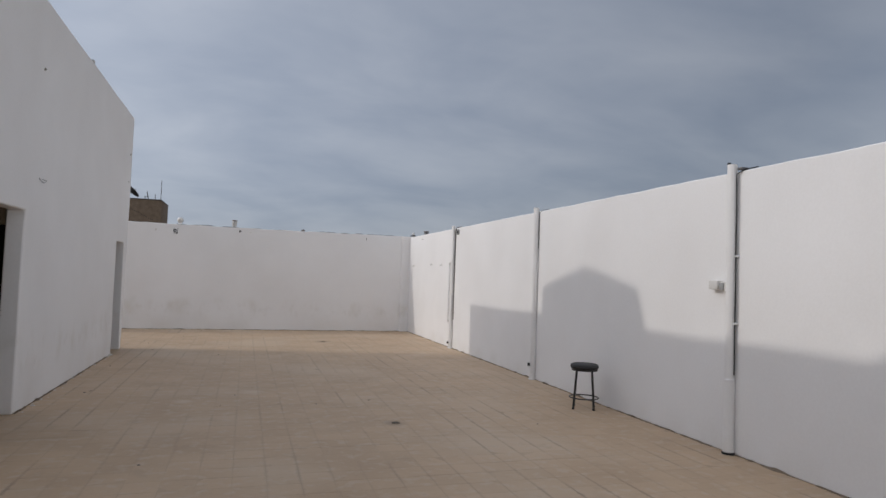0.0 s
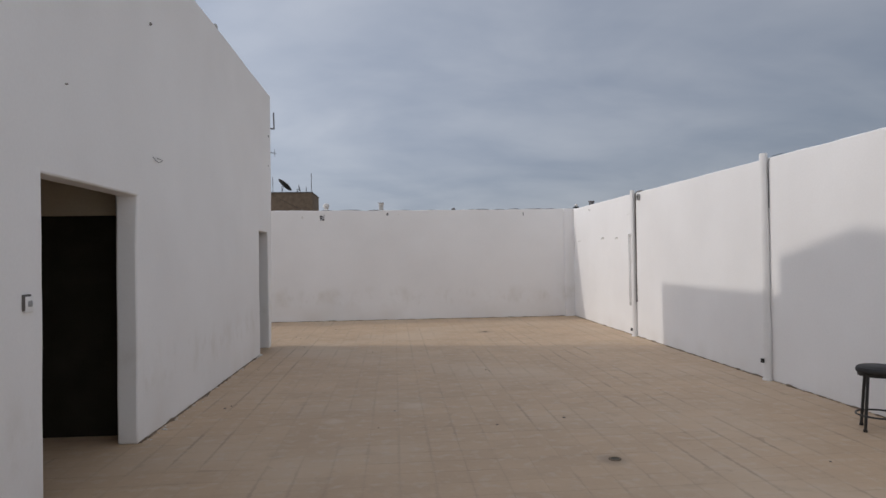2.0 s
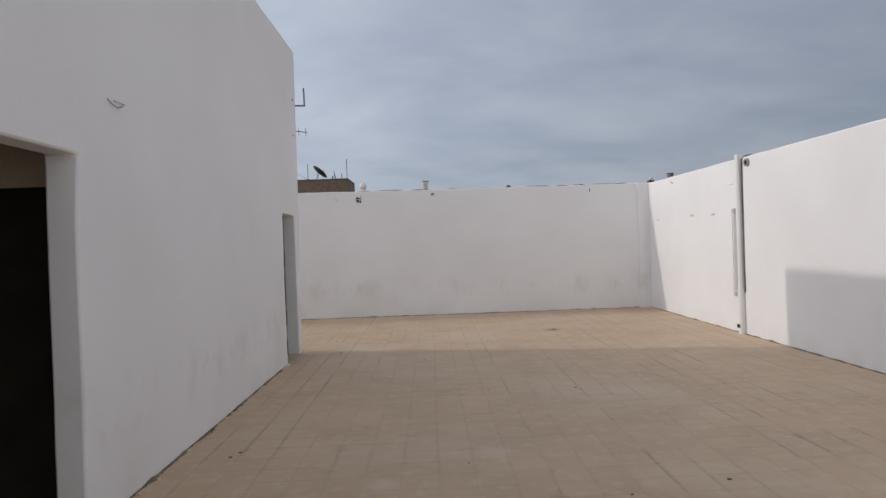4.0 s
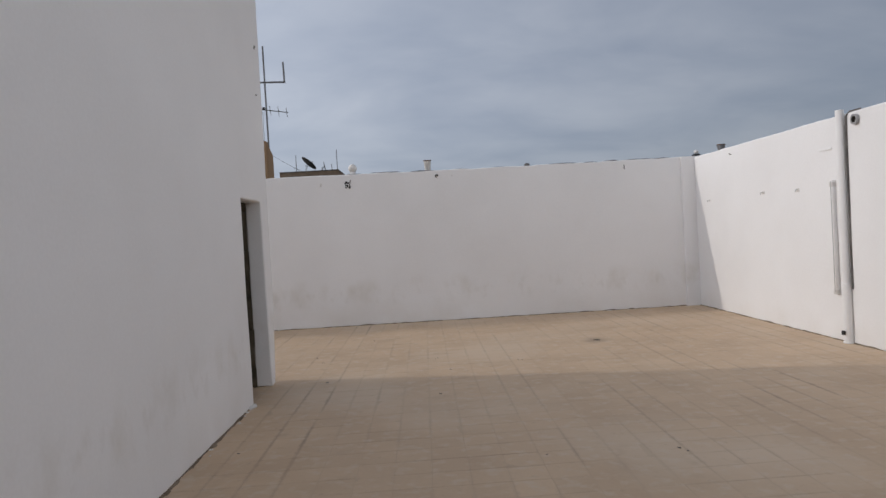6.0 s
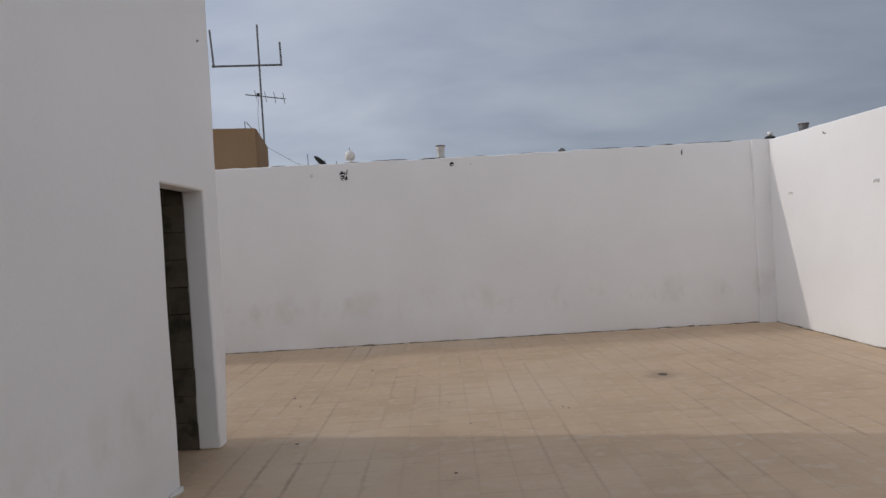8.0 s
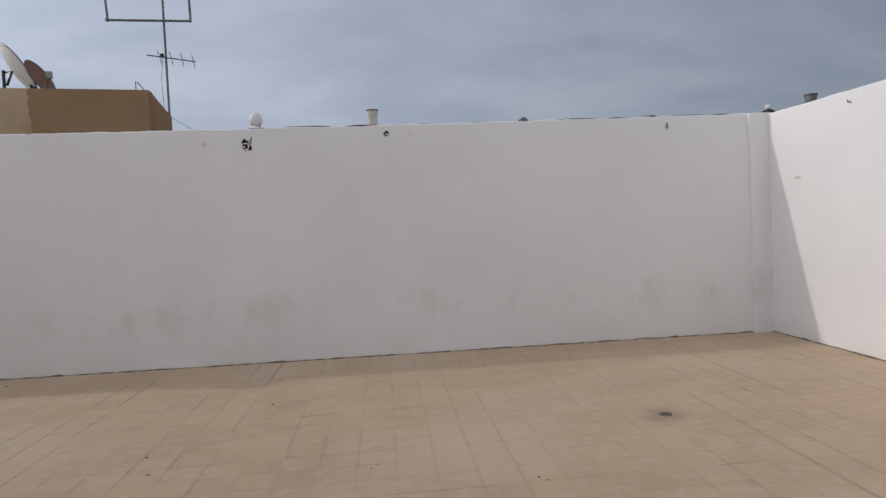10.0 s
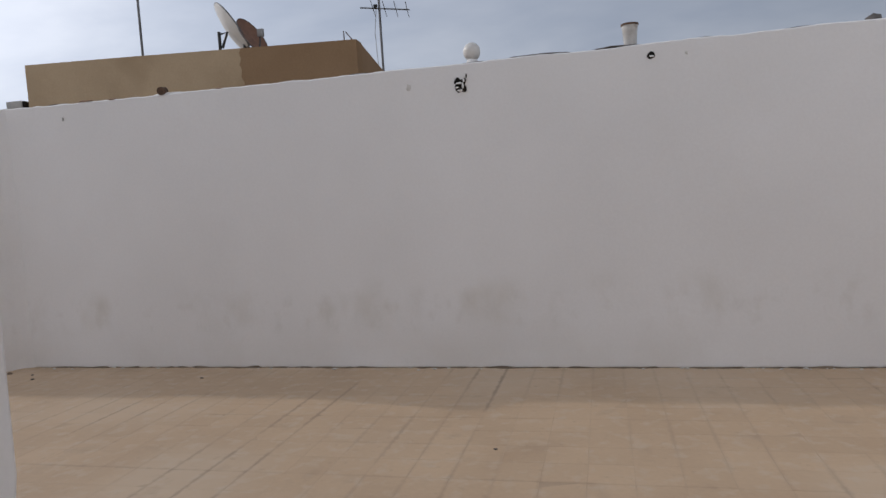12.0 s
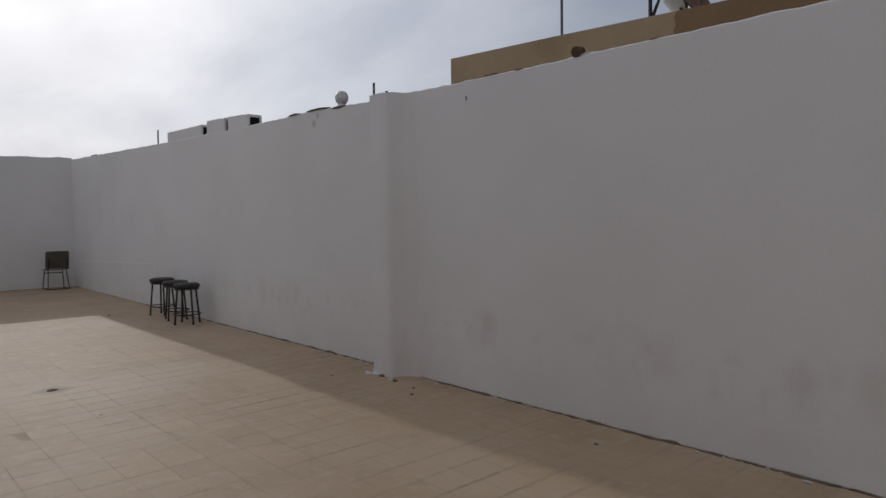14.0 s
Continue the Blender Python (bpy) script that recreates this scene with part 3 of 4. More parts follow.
structure("wall_building_east", cell_wall(steps(SOUTH, YB, 0.2, (DOOR_1[0], DOOR_1[1], DOOR_2[0], DOOR_2[1])),
          steps(0, TOP_HOUSE, 0.2, (DOOR_1[2], DOOR_2[2])), house_place, lambda u, v: not in_door(u, v), 0.165, 0.007, 60.0), PAINT,
          "tall white-painted building wall with two bare doorways", 0.014)
structure("wall_building_north", box(-7.5, XL - 0.167, 13.0, YB - 0.01, 0, TOP_HOUSE, 0.01), PAINT, "white-painted short side of the building")
structure("wall_building_west", box(-7.5, -7.3, SOUTH, 12.998, 0, TOP_HOUSE), PAINT, "plain white back wall of the building")
structure("wall_terrace_west", box(WEST - 0.24, -7.502, YB - 0.24, YB - 0.02, 0, 1.0), PAINT, "low white wall along the terrace edge")
structure("roof", box(-7.298, XL - 0.167, SOUTH, 12.998, 3.2, 3.4), CONCRETE, "flat concrete roof of the building")
structure("ceiling", box(-5.0, XL - 0.167, 3.4, 12.998, 2.62, 2.7), BEIGE, "beige ceiling of the dark rooms")
# room behind the first doorway: near-black panel to head height stands for unlit depth
structure("wall_partition_1", box(-5.0, XL - 0.167, 7.75, 7.91, 1.85, 2.618), BEIGE, "beige upper part of the room wall")
structure("shade_panel", box(-5.0, XL - 0.167, 7.744, 7.91, 0.0, 1.848), ROOM_DEPTH_BLACK, "near-black panel standing for the unlit depth under the room beam")
# next two walls stay out of view; beige adds bounce light indoors
structure("wall_partition_2", box(-5.1, -5.0, 3.4, 12.998, 0, 2.7), BEIGE, "unseen back wall of the rooms, beige to bounce daylight")
structure("wall_partition_3", box(-5.0, XL - 0.167, 3.4, 3.5, 0, 2.618), BEIGE, "unseen side wall of the room, beige to bounce daylight")
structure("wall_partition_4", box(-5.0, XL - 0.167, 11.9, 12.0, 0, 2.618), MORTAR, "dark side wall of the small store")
structure("floor_room", box(-4.998, XL - 0.17, 3.5, 12.998, -0.012, -0.0025), ROOM_FLOOR, "dusty floor inside the rooms, indoor shade put into its colour")
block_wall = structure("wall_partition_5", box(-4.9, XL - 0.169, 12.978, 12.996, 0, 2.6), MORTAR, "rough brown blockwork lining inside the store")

# hut on the roof, known by its shadow
hut = thing("roof_hut", "plain white stairhead hut with a low pitched roof", "hut", at=(-3.6, 0, 3.4))
bm = bmesh.new()
ends = []
for x in (-1.8, 0.0):
    ends.append([bm.verts.new((x, y, z)) for y, z in ((7.74, 0), (7.76, 1.68), (7.945, 2.18), (9.16, 2.425), (10.40, 2.145), (10.38, 0))])
for k in range(6):
    bm.faces.new((ends[0][k], ends[0][(k + 1) % 6], ends[1][(k + 1) % 6], ends[1][k]))
bm.faces.new(ends[0][::-1])
bm.faces.new(ends[1])
part("wall", bm, PAINT, hut)


# ---- things on the terrace ----
def make_stool():
    ob = thing("stool", "low round stool with black vinyl seat and black steel legs", "stool", "black stools")
    part("seat", lathe([(0, 0.47), (0.14, 0.47), (0.158, 0.476), (0.167, 0.488), (0.169, 0.504), (0.162, 0.522), (0.142, 0.532), (0.08, 0.537), (0, 0.538)], 28), VINYL, ob, "padded black vinyl seat")
    part("seat_rim", lathe([(0.12, 0.452), (0.154, 0.452), (0.156, 0.4695), (0.12, 0.4695)], 28), BLACK_STEEL, ob)
    for k in range(4):
        a = radians(164 + 90 * k)
        c, s = math.cos(a), math.sin(a)
        leg = part("leg", tube([(0.125 * c, 0.125 * s, 0.465), (0.168 * c, 0.168 * s, 0.012)], 0.0125, 10), BLACK_STEEL, ob)
        part("foot_cap", lathe([(0, 0), (0.0155, 0), (0.016, 0.018), (0.0132, 0.02), (0, 0.02)], 10, at=(0.168 * c, 0.168 * s, 0)), BLACK_RUBBER, leg)
    ring = [(0.172 * math.cos(2 * math.pi * k / 32), 0.172 * math.sin(2 * math.pi * k / 32), 0.13) for k in range(32)]
    part("foot_ring", tube(ring, 0.008, 8, closed=True), BLACK_STEEL, ob)
    return ob


stool = make_stool()
stool.matrix_basis = pose(4.16, 7.08, 0, 0, 0, 31) @ Matrix.Scale(0.975, 4)
tagged(stool, "round black stool alone by the sunlit wall")
for x, y, turn in ((-10.83, 16.96, 20), (-11.38, 17.0, 50), (-12.07, 17.04, 5)):
    tagged(copy_thing(stool, pose(x, y, 0, 0, 0, turn) @ Matrix.Scale(1.12, 4)), "round black stool in a row of three by the shaded wall")


def make_chair():
    ob = thing("chair", "brown-grey plastic shell chair with dark steel legs in a corner", "chair", at=(-18.22, 16.8, 0), rz=-88)
    # shell: x across, y back to front, faces -y
    bm = bmesh.new()
    rows = [(-0.2, 0.435), (-0.1, 0.43), (0.05, 0.425), (0.15, 0.432), (0.19, 0.455)]
    for shape, name in (((rows), "seat"), ([(0.19, 0.47), (0.205, 0.56), (0.215, 0.66), (0.23, 0.76), (0.245, 0.83), (0.25, 0.86)], "backrest")):
        bm = bmesh.new()
        grid = []
        for y, z in shape:
            line = []
            for i in range(9):
                u = -1 + i / 4
                w = 0.235 if name == "seat" or z < 0.84 else 0.215
                dish = -0.03 * u * u if name == "backrest" else 0.012 * u * u
                line.append(bm.verts.new((w * u, y + (dish if name == "backrest" else 0), z + (dish if name == "seat" else 0))))
            grid.append(line)
        for a, b in zip(grid, grid[1:]):
            for i in range(8):
                bm.faces.new((a[i], a[i + 1], b[i + 1], b[i]))
        bmesh.ops.solidify(bm, geom=bm.faces[:], thickness=0.008)
        part(name, bm, CHAIR_SHELL, ob)
    for sx in (-1, 1):
        part("leg", tube([(sx * 0.18, -0.17, 0.42), (sx * 0.215, -0.22, 0.0)], 0.011, 8), CHAIR_STEEL, ob)
        part("leg", tube([(sx * 0.18, 0.15, 0.42), (sx * 0.215, 0.24, 0.0)], 0.011, 8), CHAIR_STEEL, ob)
        part("back_post", tube([(sx * 0.18, 0.15, 0.425), (sx * 0.185, 0.222, 0.52), (sx * 0.18, 0.24, 0.7)], 0.01, 8), BLACK_STEEL, ob)
        part("foot_bar", tube([(sx * 0.215, -0.22, 0.012), (sx * 0.215, 0.24, 0.012)], 0.01, 8), BLACK_STEEL, ob)
    part("stretcher", tube([(-0.188, -0.18, 0.36), (0.188, -0.18, 0.36)], 0.011, 8), CHAIR_STEEL, ob)
    part("stretcher", tube([(-0.2, 0.2, 0.012), (0.2, 0.2, 0.012)], 0.01, 8), BLACK_STEEL, ob)
    return ob


make_chair()


def make_pipe(y, top, cable_low, cable_r, clips, clamp, label):
    r, x = 0.043, XR - 0.034
    ob = thing("drain_pipe", label, "pipe", "white rain pipes on the wall", at=(x, y, 0))
    part("lower_sleeve", lathe([(r * 0.9, 0.022), (r + 0.006, 0.022), (r + 0.006, 0.655), (r, 0.662), (r * 0.9, 0.662)], 24), PAINT_PIPE, ob)
    part("pipe", lathe([(r * 0.86, 0.66), (r, 0.66), (r, top), (r * 0.86, top), (r * 0.84, top - 0.2), (0, top - 0.2)], 24), PAINT_PIPE, ob)
    part("base", lathe([(0, 0), (r + 0.012, 0), (r + 0.014, 0.015), (r, 0.024), (0, 0.024)], 18), PAINT_PIPE if clamp else BLACK_RUBBER, ob)
    gap, deep = (0.007, 0.006) if clips else (0.024, 0.024) if cable_r > 0.01 else (0.004, 0.024)
    pts = [(deep, -r - gap + 0.009 * noise.noise((z * 1.7, y, 0)), z) for z in steps(cable_low, TOP_EAST - 0.03, 0.09)]
    part("cable", tube(pts + [(0.05, -r - 0.06, TOP_EAST + 0.012), (0.1, -r - 0.16, TOP_EAST + 0.022)], cable_r, 8), DARK_STONE if cable_r > 0.01 else BLACK_RUBBER, ob, "dark cable running down beside the pipe")
    for z in clips:
        part("clip", box(-0.004, 0.06, -r - 0.018, -r * 0.6, z - 0.009, z + 0.009, 0.003), PAINT_PIPE, ob)
    if clamp:
        clampob = part("clamp", lathe([(r + 0.001, clamp - 0.012), (r + 0.009, clamp - 0.012), (r + 0.009, clamp + 0.012), (r + 0.001, clamp + 0.012)], 24), PAINT_PIPE, ob)
        part("clamp_screw", box(-r - 0.03, -r - 0.004, -0.026, 0.018, clamp - 0.024, clamp + 0.022, 0.005), BLACK_RUBBER, clampob, "black clamp screw block")
    return ob


pipe_a = make_pipe(5.02, 2.575, 0.7, 0.005, (1.75, 1.15), 0, "white rain pipe with a black cable and clips")
part("cap", lathe([(0, 2.54), (0.017, 2.54), (0.018, 2.59), (0.012, 2.598), (0, 2.598)], 14, at=(-0.012, 0.028, 0)), BLACK_RUBBER, pipe_a, "black stopper in the pipe mouth")
part("bracket", box(0.01, 0.09, -0.1, -0.048, 2.52, 2.545, 0.006), GALV, pipe_a, "grey metal bracket over the wall top")
make_pipe(9.172, 2.57, 1.95, 0.0035, (), 0.225, "white rain pipe with a thin black cable")
make_pipe(13.27, 2.56, 0.6, 0.011, (), 0.12, "white rain pipe with a mottled dark cable")

fixture = thing("batten_light", "long white fluorescent batten fixed upright beside a pipe", "lamp", at=(XR, 13.45, 0))
part("body", box(-0.05, -0.006, -0.022, 0.03, 0.53, 1.81, 0.006), PAINT_PIPE, fixture)
part("cover_edge", box(-0.054, -0.0505, -0.004, 0.004, 0.54, 1.80, 0.001), GREY_PLASTIC, fixture, "grey open slot along the batten")
part("back_strip", box(-0.005, 0.012, -0.03, 0.04, 0.53, 1.81), CHIPPED, fixture)
for z in (0.55, 1.76):
    part("end_cap", box(-0.052, -0.003, -0.0245, 0.0325, z - 0.022, z + 0.03, 0.004), CHIPPED, fixture)

ring = thing("wall_sleeve", "short dark-mouthed pipe sleeve set in the white wall", "pipe", at=(XR, 13.05, 2.425))
turn_x = Matrix.Rotation(radians(-90), 4, "Y")
part("collar", lathe([(0.036, -0.01), (0.056, -0.01), (0.056, 0.03), (0.036, 0.03)], 20, turn=turn_x), GREY_PLASTIC, ring)
part("mouth", lathe([(0, 0.008), (0.0355, 0.008), (0.0355, 0.02), (0.024, 0.022), (0, 0.01)], 20, turn=turn_x), HOLE, ring, "dark mouth")

socket = thing("socket_box", "pair of white weatherproof socket boxes on the wall", "socket", at=(XR, 5.15, 1.48))
part("body", box(-0.05, 0.01, -0.085, -0.01, -0.045, 0.04, 0.008), CHIPPED, socket)
part("body", box(-0.062, 0.01, 0.012, 0.13, -0.032, 0.05, 0.008), CHIPPED, socket)
part("flap", box(-0.064, -0.051, -0.065, -0.015, -0.035, 0.03, 0.004), GREY_PLASTIC, socket)
part("cable", tube([(-0.02, -0.05, -0.044), (-0.02, -0.06, -0.08), (-0.008, -0.09, -0.1)], 0.008, 8), GREY_PLASTIC, socket)


def wall_plug(y, z, size):
    ob = thing("wall_hook", "small pale plastic hook plug in the white wall", "hook", "wall hooks", at=(XR, y, z))
    part("plate", box(-0.012, 0.01, -size, size, -size * 0.7, size * 0.7, 0.004), CHIPPED, ob)
    part("hook", tube([(-0.008, 0, size * 0.3), (-0.04, 0, 0), (-0.045, -0.004, -size * 0.9)], 0.006, 8), PALE_PLASTIC, ob)


for y, z, size in ((16.67, 1.75, 0.02), (15.0, 1.77, 0.026), (14.17, 1.75, 0.03)):
    wall_plug(y, z, size)
nail = single("nail", tube([(0.02, 0, 0), (-0.03, 0, -0.003), (-0.035, 0, 0.02)], 0.006, 8), RUST, "rusty bent nail in the white wall", "nail", at=(XR, 15.87, 2.4))
single("conduit_stub", box(-0.012, 0.01, -0.12, 0.12, -0.014, 0.014, 0.006), PAINT_PIPE, "short white cable conduit on the wall", "conduit", at=(XR, 13.6, 2.17))


# pots, globes and oddments on the wall tops
def pot(name, at, r, h, material, label, rim):
    ob = thing(name, label, "chimney pot", at=at)
    part("body", lathe([(0, 0), (r * 0.72, 0), (r * 0.76, h * 0.1), (r * 0.88, h * 0.7), (r, h * 0.95), (r * 0.94, h), (r * 0.84, h * 0.95), (r * 0.7, h * 0.5), (0, h * 0.45)], 20), material, ob)
    part("rim", lathe([(r * 0.96, h * 0.93), (r * 1.07, h * 0.94), (r * 1.07, h * 1.01), (r * 0.9, h * 1.015)], 20), rim, ob, "rusty rim")
    part("base", lathe([(0, -0.03), (r * 1.1, -0.03), (r * 1.0, 0.008), (r * 0.74, 0.014), (0, 0.014)], 16), PAINT, ob)
    return ob


pot("chimney_pot", (-0.03, 17.36, north_top(0.0)), 0.064, 0.185, WHITE_METAL, "whitewashed flared metal vent pot on the wall top", RUST)
vent_stack = pot("vent_stack", (4.86, 16.99, 2.5), 0.066, 0.18, GALV, "dark grey vent stack rising close behind the sunlit wall", RUST)
part("pipe", lathe([(0, -6.2), (0.05, -6.2), (0.05, -0.02), (0, -0.02)], 16), GALV, vent_stack)


def globe(x, r, label):
    z = north_top(x)
    ob = thing("globe_lamp", label, "lamp", "globe lamps on the wall", at=(x, 17.36, z))
    prof = [(0, 0.03)] + [(r * math.sin(a) * (1 if a > 1.6 else 0.98), 0.03 + r * 1.06 * (1 - math.cos(a))) for a in [0.2 + k * 0.245 for k in range(12)]] + [(0, 0.03 + 2.12 * r)]
    part("globe", lathe(prof, 24), GLOBE, ob)
    part("collar", lathe([(0, 0), (r * 0.72, 0), (r * 0.66, 0.03), (r * 0.5, 0.045), (0, 0.045)], 18), PAINT, ob)
    slab = bmesh.new()
    lump((0.42, 0.2, 0.05), x, slab, (0.02, 0, -0.004), 0.25)
    part("slab", slab, DARK_STONE, ob, "crumbled dark mortar bed")


globe(-1.3, 0.073, "white globe lamp on the wall top by a broken vent hole")
globe(-7.337, 0.072, "white globe lamp on the wall top by a pilaster")

cowl = thing("vent_cowl", "flat black vent cowl with a pale ball on the wall", "vent", at=(4.61, 17.4, north_top(4.6)))
part("plate", lathe([(0, 0), (0.045, 0), (0.07, 0.02), (0.075, 0.035), (0.05, 0.055), (0, 0.06)], 18), BLACK_RUBBER, cowl)
part("ball", lathe([(0, 0.06), (0.03, 0.066), (0.042, 0.09), (0.03, 0.115), (0, 0.122)], 16), GLOBE, cowl)

for x, h in ((-6.79, 0.2), (-6.58, 0.1), (-13.03, 0.26)):
    single("rebar", tube([(0, 0, -0.1), (0.004, 0, h * 0.6), (0.0, 0.004, h)], 0.012, 8), RUST, "rusty reinforcing bar sticking up from the wall top", "rebar", "bars on the wall", at=(x, 17.38, north_top(x)))


def hollow_block(x0, x1, h, h_end, open_end):
    """A hollow concrete block laid on the wall, its dark cells showing at one end."""
    z = between(NORTH_TOP, (x0 + x1) / 2)
    ob = thing("hollow_block", "white-daubed hollow concrete block on the wall top", "block", "loose blocks on the wall", at=(x0, 17.29, z - 0.008))
    n = x1 - x0
    count = max(4, int(n / 0.06))
    loop = []
    for i in range(count + 1):
        x = n * i / count
        top = between(NORTH_TOP, x0 + x) - z + h + (h_end - h) * i / count + 0.012 * noise.noise((x0 * 3 + x * 7, 1, 0)) + 0.008 * noise.noise((x0 + x * 23, 5, 0))
        face = 0.006 * noise.noise((x0 + x * 9, 8, 0))
        low = between(NORTH_TOP, x0 + x) - z - 0.006
        loop.append([(x, face, low), (x, face, top - 0.012), (x, face + 0.012, top), (x, 0.19, top), (x, 0.2, top - 0.012), (x, 0.2, low), (x, 0.168, low), (x, 0.168, top - 0.032), (x, face + 0.03, top - 0.032), (x, face + 0.03, low)])
    bm = bmesh.new()
    rings = [[bm.verts.new(p) for p in ring] for ring in loop]
    for a, b in zip(rings, rings[1:]):
        for k in range(10):
            bm.faces.new((a[k], a[(k + 1) % 10], b[(k + 1) % 10], b[k]))
    for ring in (rings[0], rings[-1]):
        for q in ((0, 1, 8, 9), (1, 2, 3, 4, 7, 8), (4, 5, 6, 7)):
            bm.faces.new([ring[k] for k in q])
    part("shell", bm, PAINT, ob)
    part("web", box(0.03, n - open_end, 0.032, 0.166, -0.01, min(h, h_end) - 0.045), HOLE, ob, "dark hollow core")


for x0, x1, h, h_end, inset in ((-12.32, -10.94, 0.165, 0.165, 0.01), (-10.74, -10.14, 0.2, 0.187, 0.01), (-10.03, -9.43, 0.19, 0.165, 0.004)):
    hollow_block(x0, x1, h, h_end, inset)

# crusts and slates along the north wall's top
random.seed(5)
for x, w in ((-0.75, 0.5), (-0.1, 0.45), (0.5, 0.3), (1.2, 0.4), (2.25, 0.5), (2.75, 0.25), (3.1, 0.22), (3.55, 0.5), (3.95, 0.3), (-2.3, 0.25), (-7.75, 0.5), (-5.4, 0.3), (-8.2, 0.35)):
    single("mortar_crust", lump((w, 0.16, 0.022), x, None, (0, 0, 0), 0.4), DARK_STONE, "dark crumbling mortar crust on the wall top", "mortar", "crusts on the wall", at=(x, 17.33, north_top(x) + 0.004))
for x, w in ((-5.05, 0.2), (-4.75, 0.12), (-3.6, 0.14)):
    single("clay_crumb", lump((w * 0.7, 0.06, 0.02), x, None, (0, 0, 0), 0.5), BROKEN_CLAY, "reddish broken clay along the crumbling wall top", "rubble", "crumbs on the wall", at=(x, 17.262, north_top(x) + 0.003))
single("rubble_stone", lump((0.1, 0.09, 0.07), 3, None, (0, 0, 0.02), 0.5), DARK_STONE, "small dark stone lying on the wall top", "stone", at=(1.66, 17.33, north_top(1.66)))
end_slate = single("rubble_stone", lump((0.5, 0.18, 0.07), 8, None, (0, 0, 0.01), 0.4), DARK_STONE, "flat dark stone on the wall end", "stone", at=(-17.0, 17.4, north_top(-17.0)))

# broken holes in the north wall
vent = thing("vent_hole", "broken square vent hole with crumbled plaster round it", "vent", at=(-1.385, YN, 2.37))
bm = bmesh.new()
for k, (x, z, w, h) in enumerate(((-0.022, 0.03, 0.06, 0.06), (0.024, 0.028, 0.05, 0.05), (-0.024, -0.024, 0.05, 0.07), (0.02, -0.03, 0.065, 0.06), (0.0, 0.0, 0.07, 0.08))):
    lump((w, 0.03, h), k + 1.5, bm, (x, -0.002, z), 0.6)
part("mouth", bm, HOLE, vent, "dark opening")
for k, (x, z, w, h) in enumerate(((-0.012, 0.012, 0.05, 0.016), (0.02, -0.012, 0.018, 0.055), (-0.03, -0.022, 0.03, 0.014), (0.03, 0.03, 0.016, 0.03), (-0.005, -0.048, 0.05, 0.016))):
    part("plaster_bit", lump((w, 0.02, h), k + 2.0, None, (x, -0.018, z), 0.5), PAINT, vent)
part("chip", lump((0.014, 0.012, 0.036), 4.0, None, (0.05, -0.006, 0.068), 0.4), DARK_STONE, vent)
hole = thing("vent_hole", "small broken round hole below the vent pot", "vent", at=(0.112, YN, 2.44))
part("mouth", lump((0.062, 0.03, 0.058), 3.0, None, (0, -0.003, 0), 0.5), HOLE, hole)
part("plaster_bit", lump((0.034, 0.018, 0.014), 9.0, None, (0.004, -0.016, -0.008), 0.5), PAINT, hole)
for x, z, h in ((3.295, 2.418, 0.075), (-5.31, 2.44, 0.04)):
    single("wall_crack", lump((0.016, 0.014, h), x, None, (0, -0.005, 0), 0.4), HOLE if x > 0 else CONCRETE, "short dark slit in the white wall", "crack", at=(x, YN, z))
for x, z, s in ((-1.83, 2.39, 0.04), (-7.78, 2.53, 0.07), (0.37, 2.432, 0.02), (-7.7, 2.6, 0.04)):
    yy = YN if x > -6.3 else YN + 0.04
    single("plaster_chip", lump((s, 0.016, s * 1.3), x * 3, None, (0, -0.002, 0), 0.5), CHIPPED, "pale chipped spot in the white plaster", "chip", at=(x, yy, z))
stub = thing("pipe_stub", "rusty pipe stub lying through the wall top", "pipe", at=(-4.2, YN, 2.597))
part("pipe", tube([(0, -0.016, 0.0), (0, 0.05, 0.008)], 0.038, 14), RUST, stub)
part("mortar", lump((0.34, 0.16, 0.06), 6.0, None, (0.03, 0.09, -0.03), 0.4), PAINT, stub)

# marks on the building wall
for y, z, s in ((7.79, 3.487, 0.036), (6.334, 2.59, 0.018), (13.05, 3.49, 0.05), (13.0, 2.99, 0.022)):
    single("wall_peg", lump((0.03, s * 0.3, s * 0.8), y, None, (0, 0, 0), 0.4), PEG, "weathered grey peg stub in the white building wall", "peg", "pegs in the wall", at=(XL + 0.006, y, z))
wire = thing("wire_loop", "thin loop of loose wire on the building wall", "wire", at=(XL + 0.004, 7.9, 2.333))
part("wire", tube([(-0.01, -0.07, 0.03), (0.02, -0.06, -0.012), (0.025, -0.01, -0.02), (0.03, 0.045, 0.0), (0.02, 0.09, 0.018), (0.025, 0.03, 0.012), (0.02, -0.04, 0.016)], 0.004, 6), GREY_PLASTIC, wire)
wire = thing("cable_ends", "frayed black cable ends hanging from the building wall", "cable", at=(XL + 0.004, 5.38, 2.88))
part("cable", tube([(-0.01, -0.1, 0.17), (0.03, -0.06, 0.12), (0.04, -0.02, 0.05), (0.05, 0.05, -0.06)], 0.0035, 6), BLACK_RUBBER, wire)
part("cable", tube([(-0.01, -0.1, 0.16), (0.03, -0.05, 0.12), (0.05, 0.0, 0.115), (0.05, 0.06, 0.12)], 0.0025, 6), BLACK_RUBBER, wire)
part("cable", tube([(0.042, -0.005, 0.03), (0.06, 0.03, 0.035), (0.055, 0.06, 0.02)], 0.002, 6), BLACK_RUBBER, wire)
switch = thing("switch_box", "broken light switch in a dark recess beside the doorway", "switch", at=(XL, 5.87, 1.24))
part("recess", box(-0.02, 0.012, -0.045, 0.03, -0.045, 0.047, 0.004), DARK_STONE, switch)
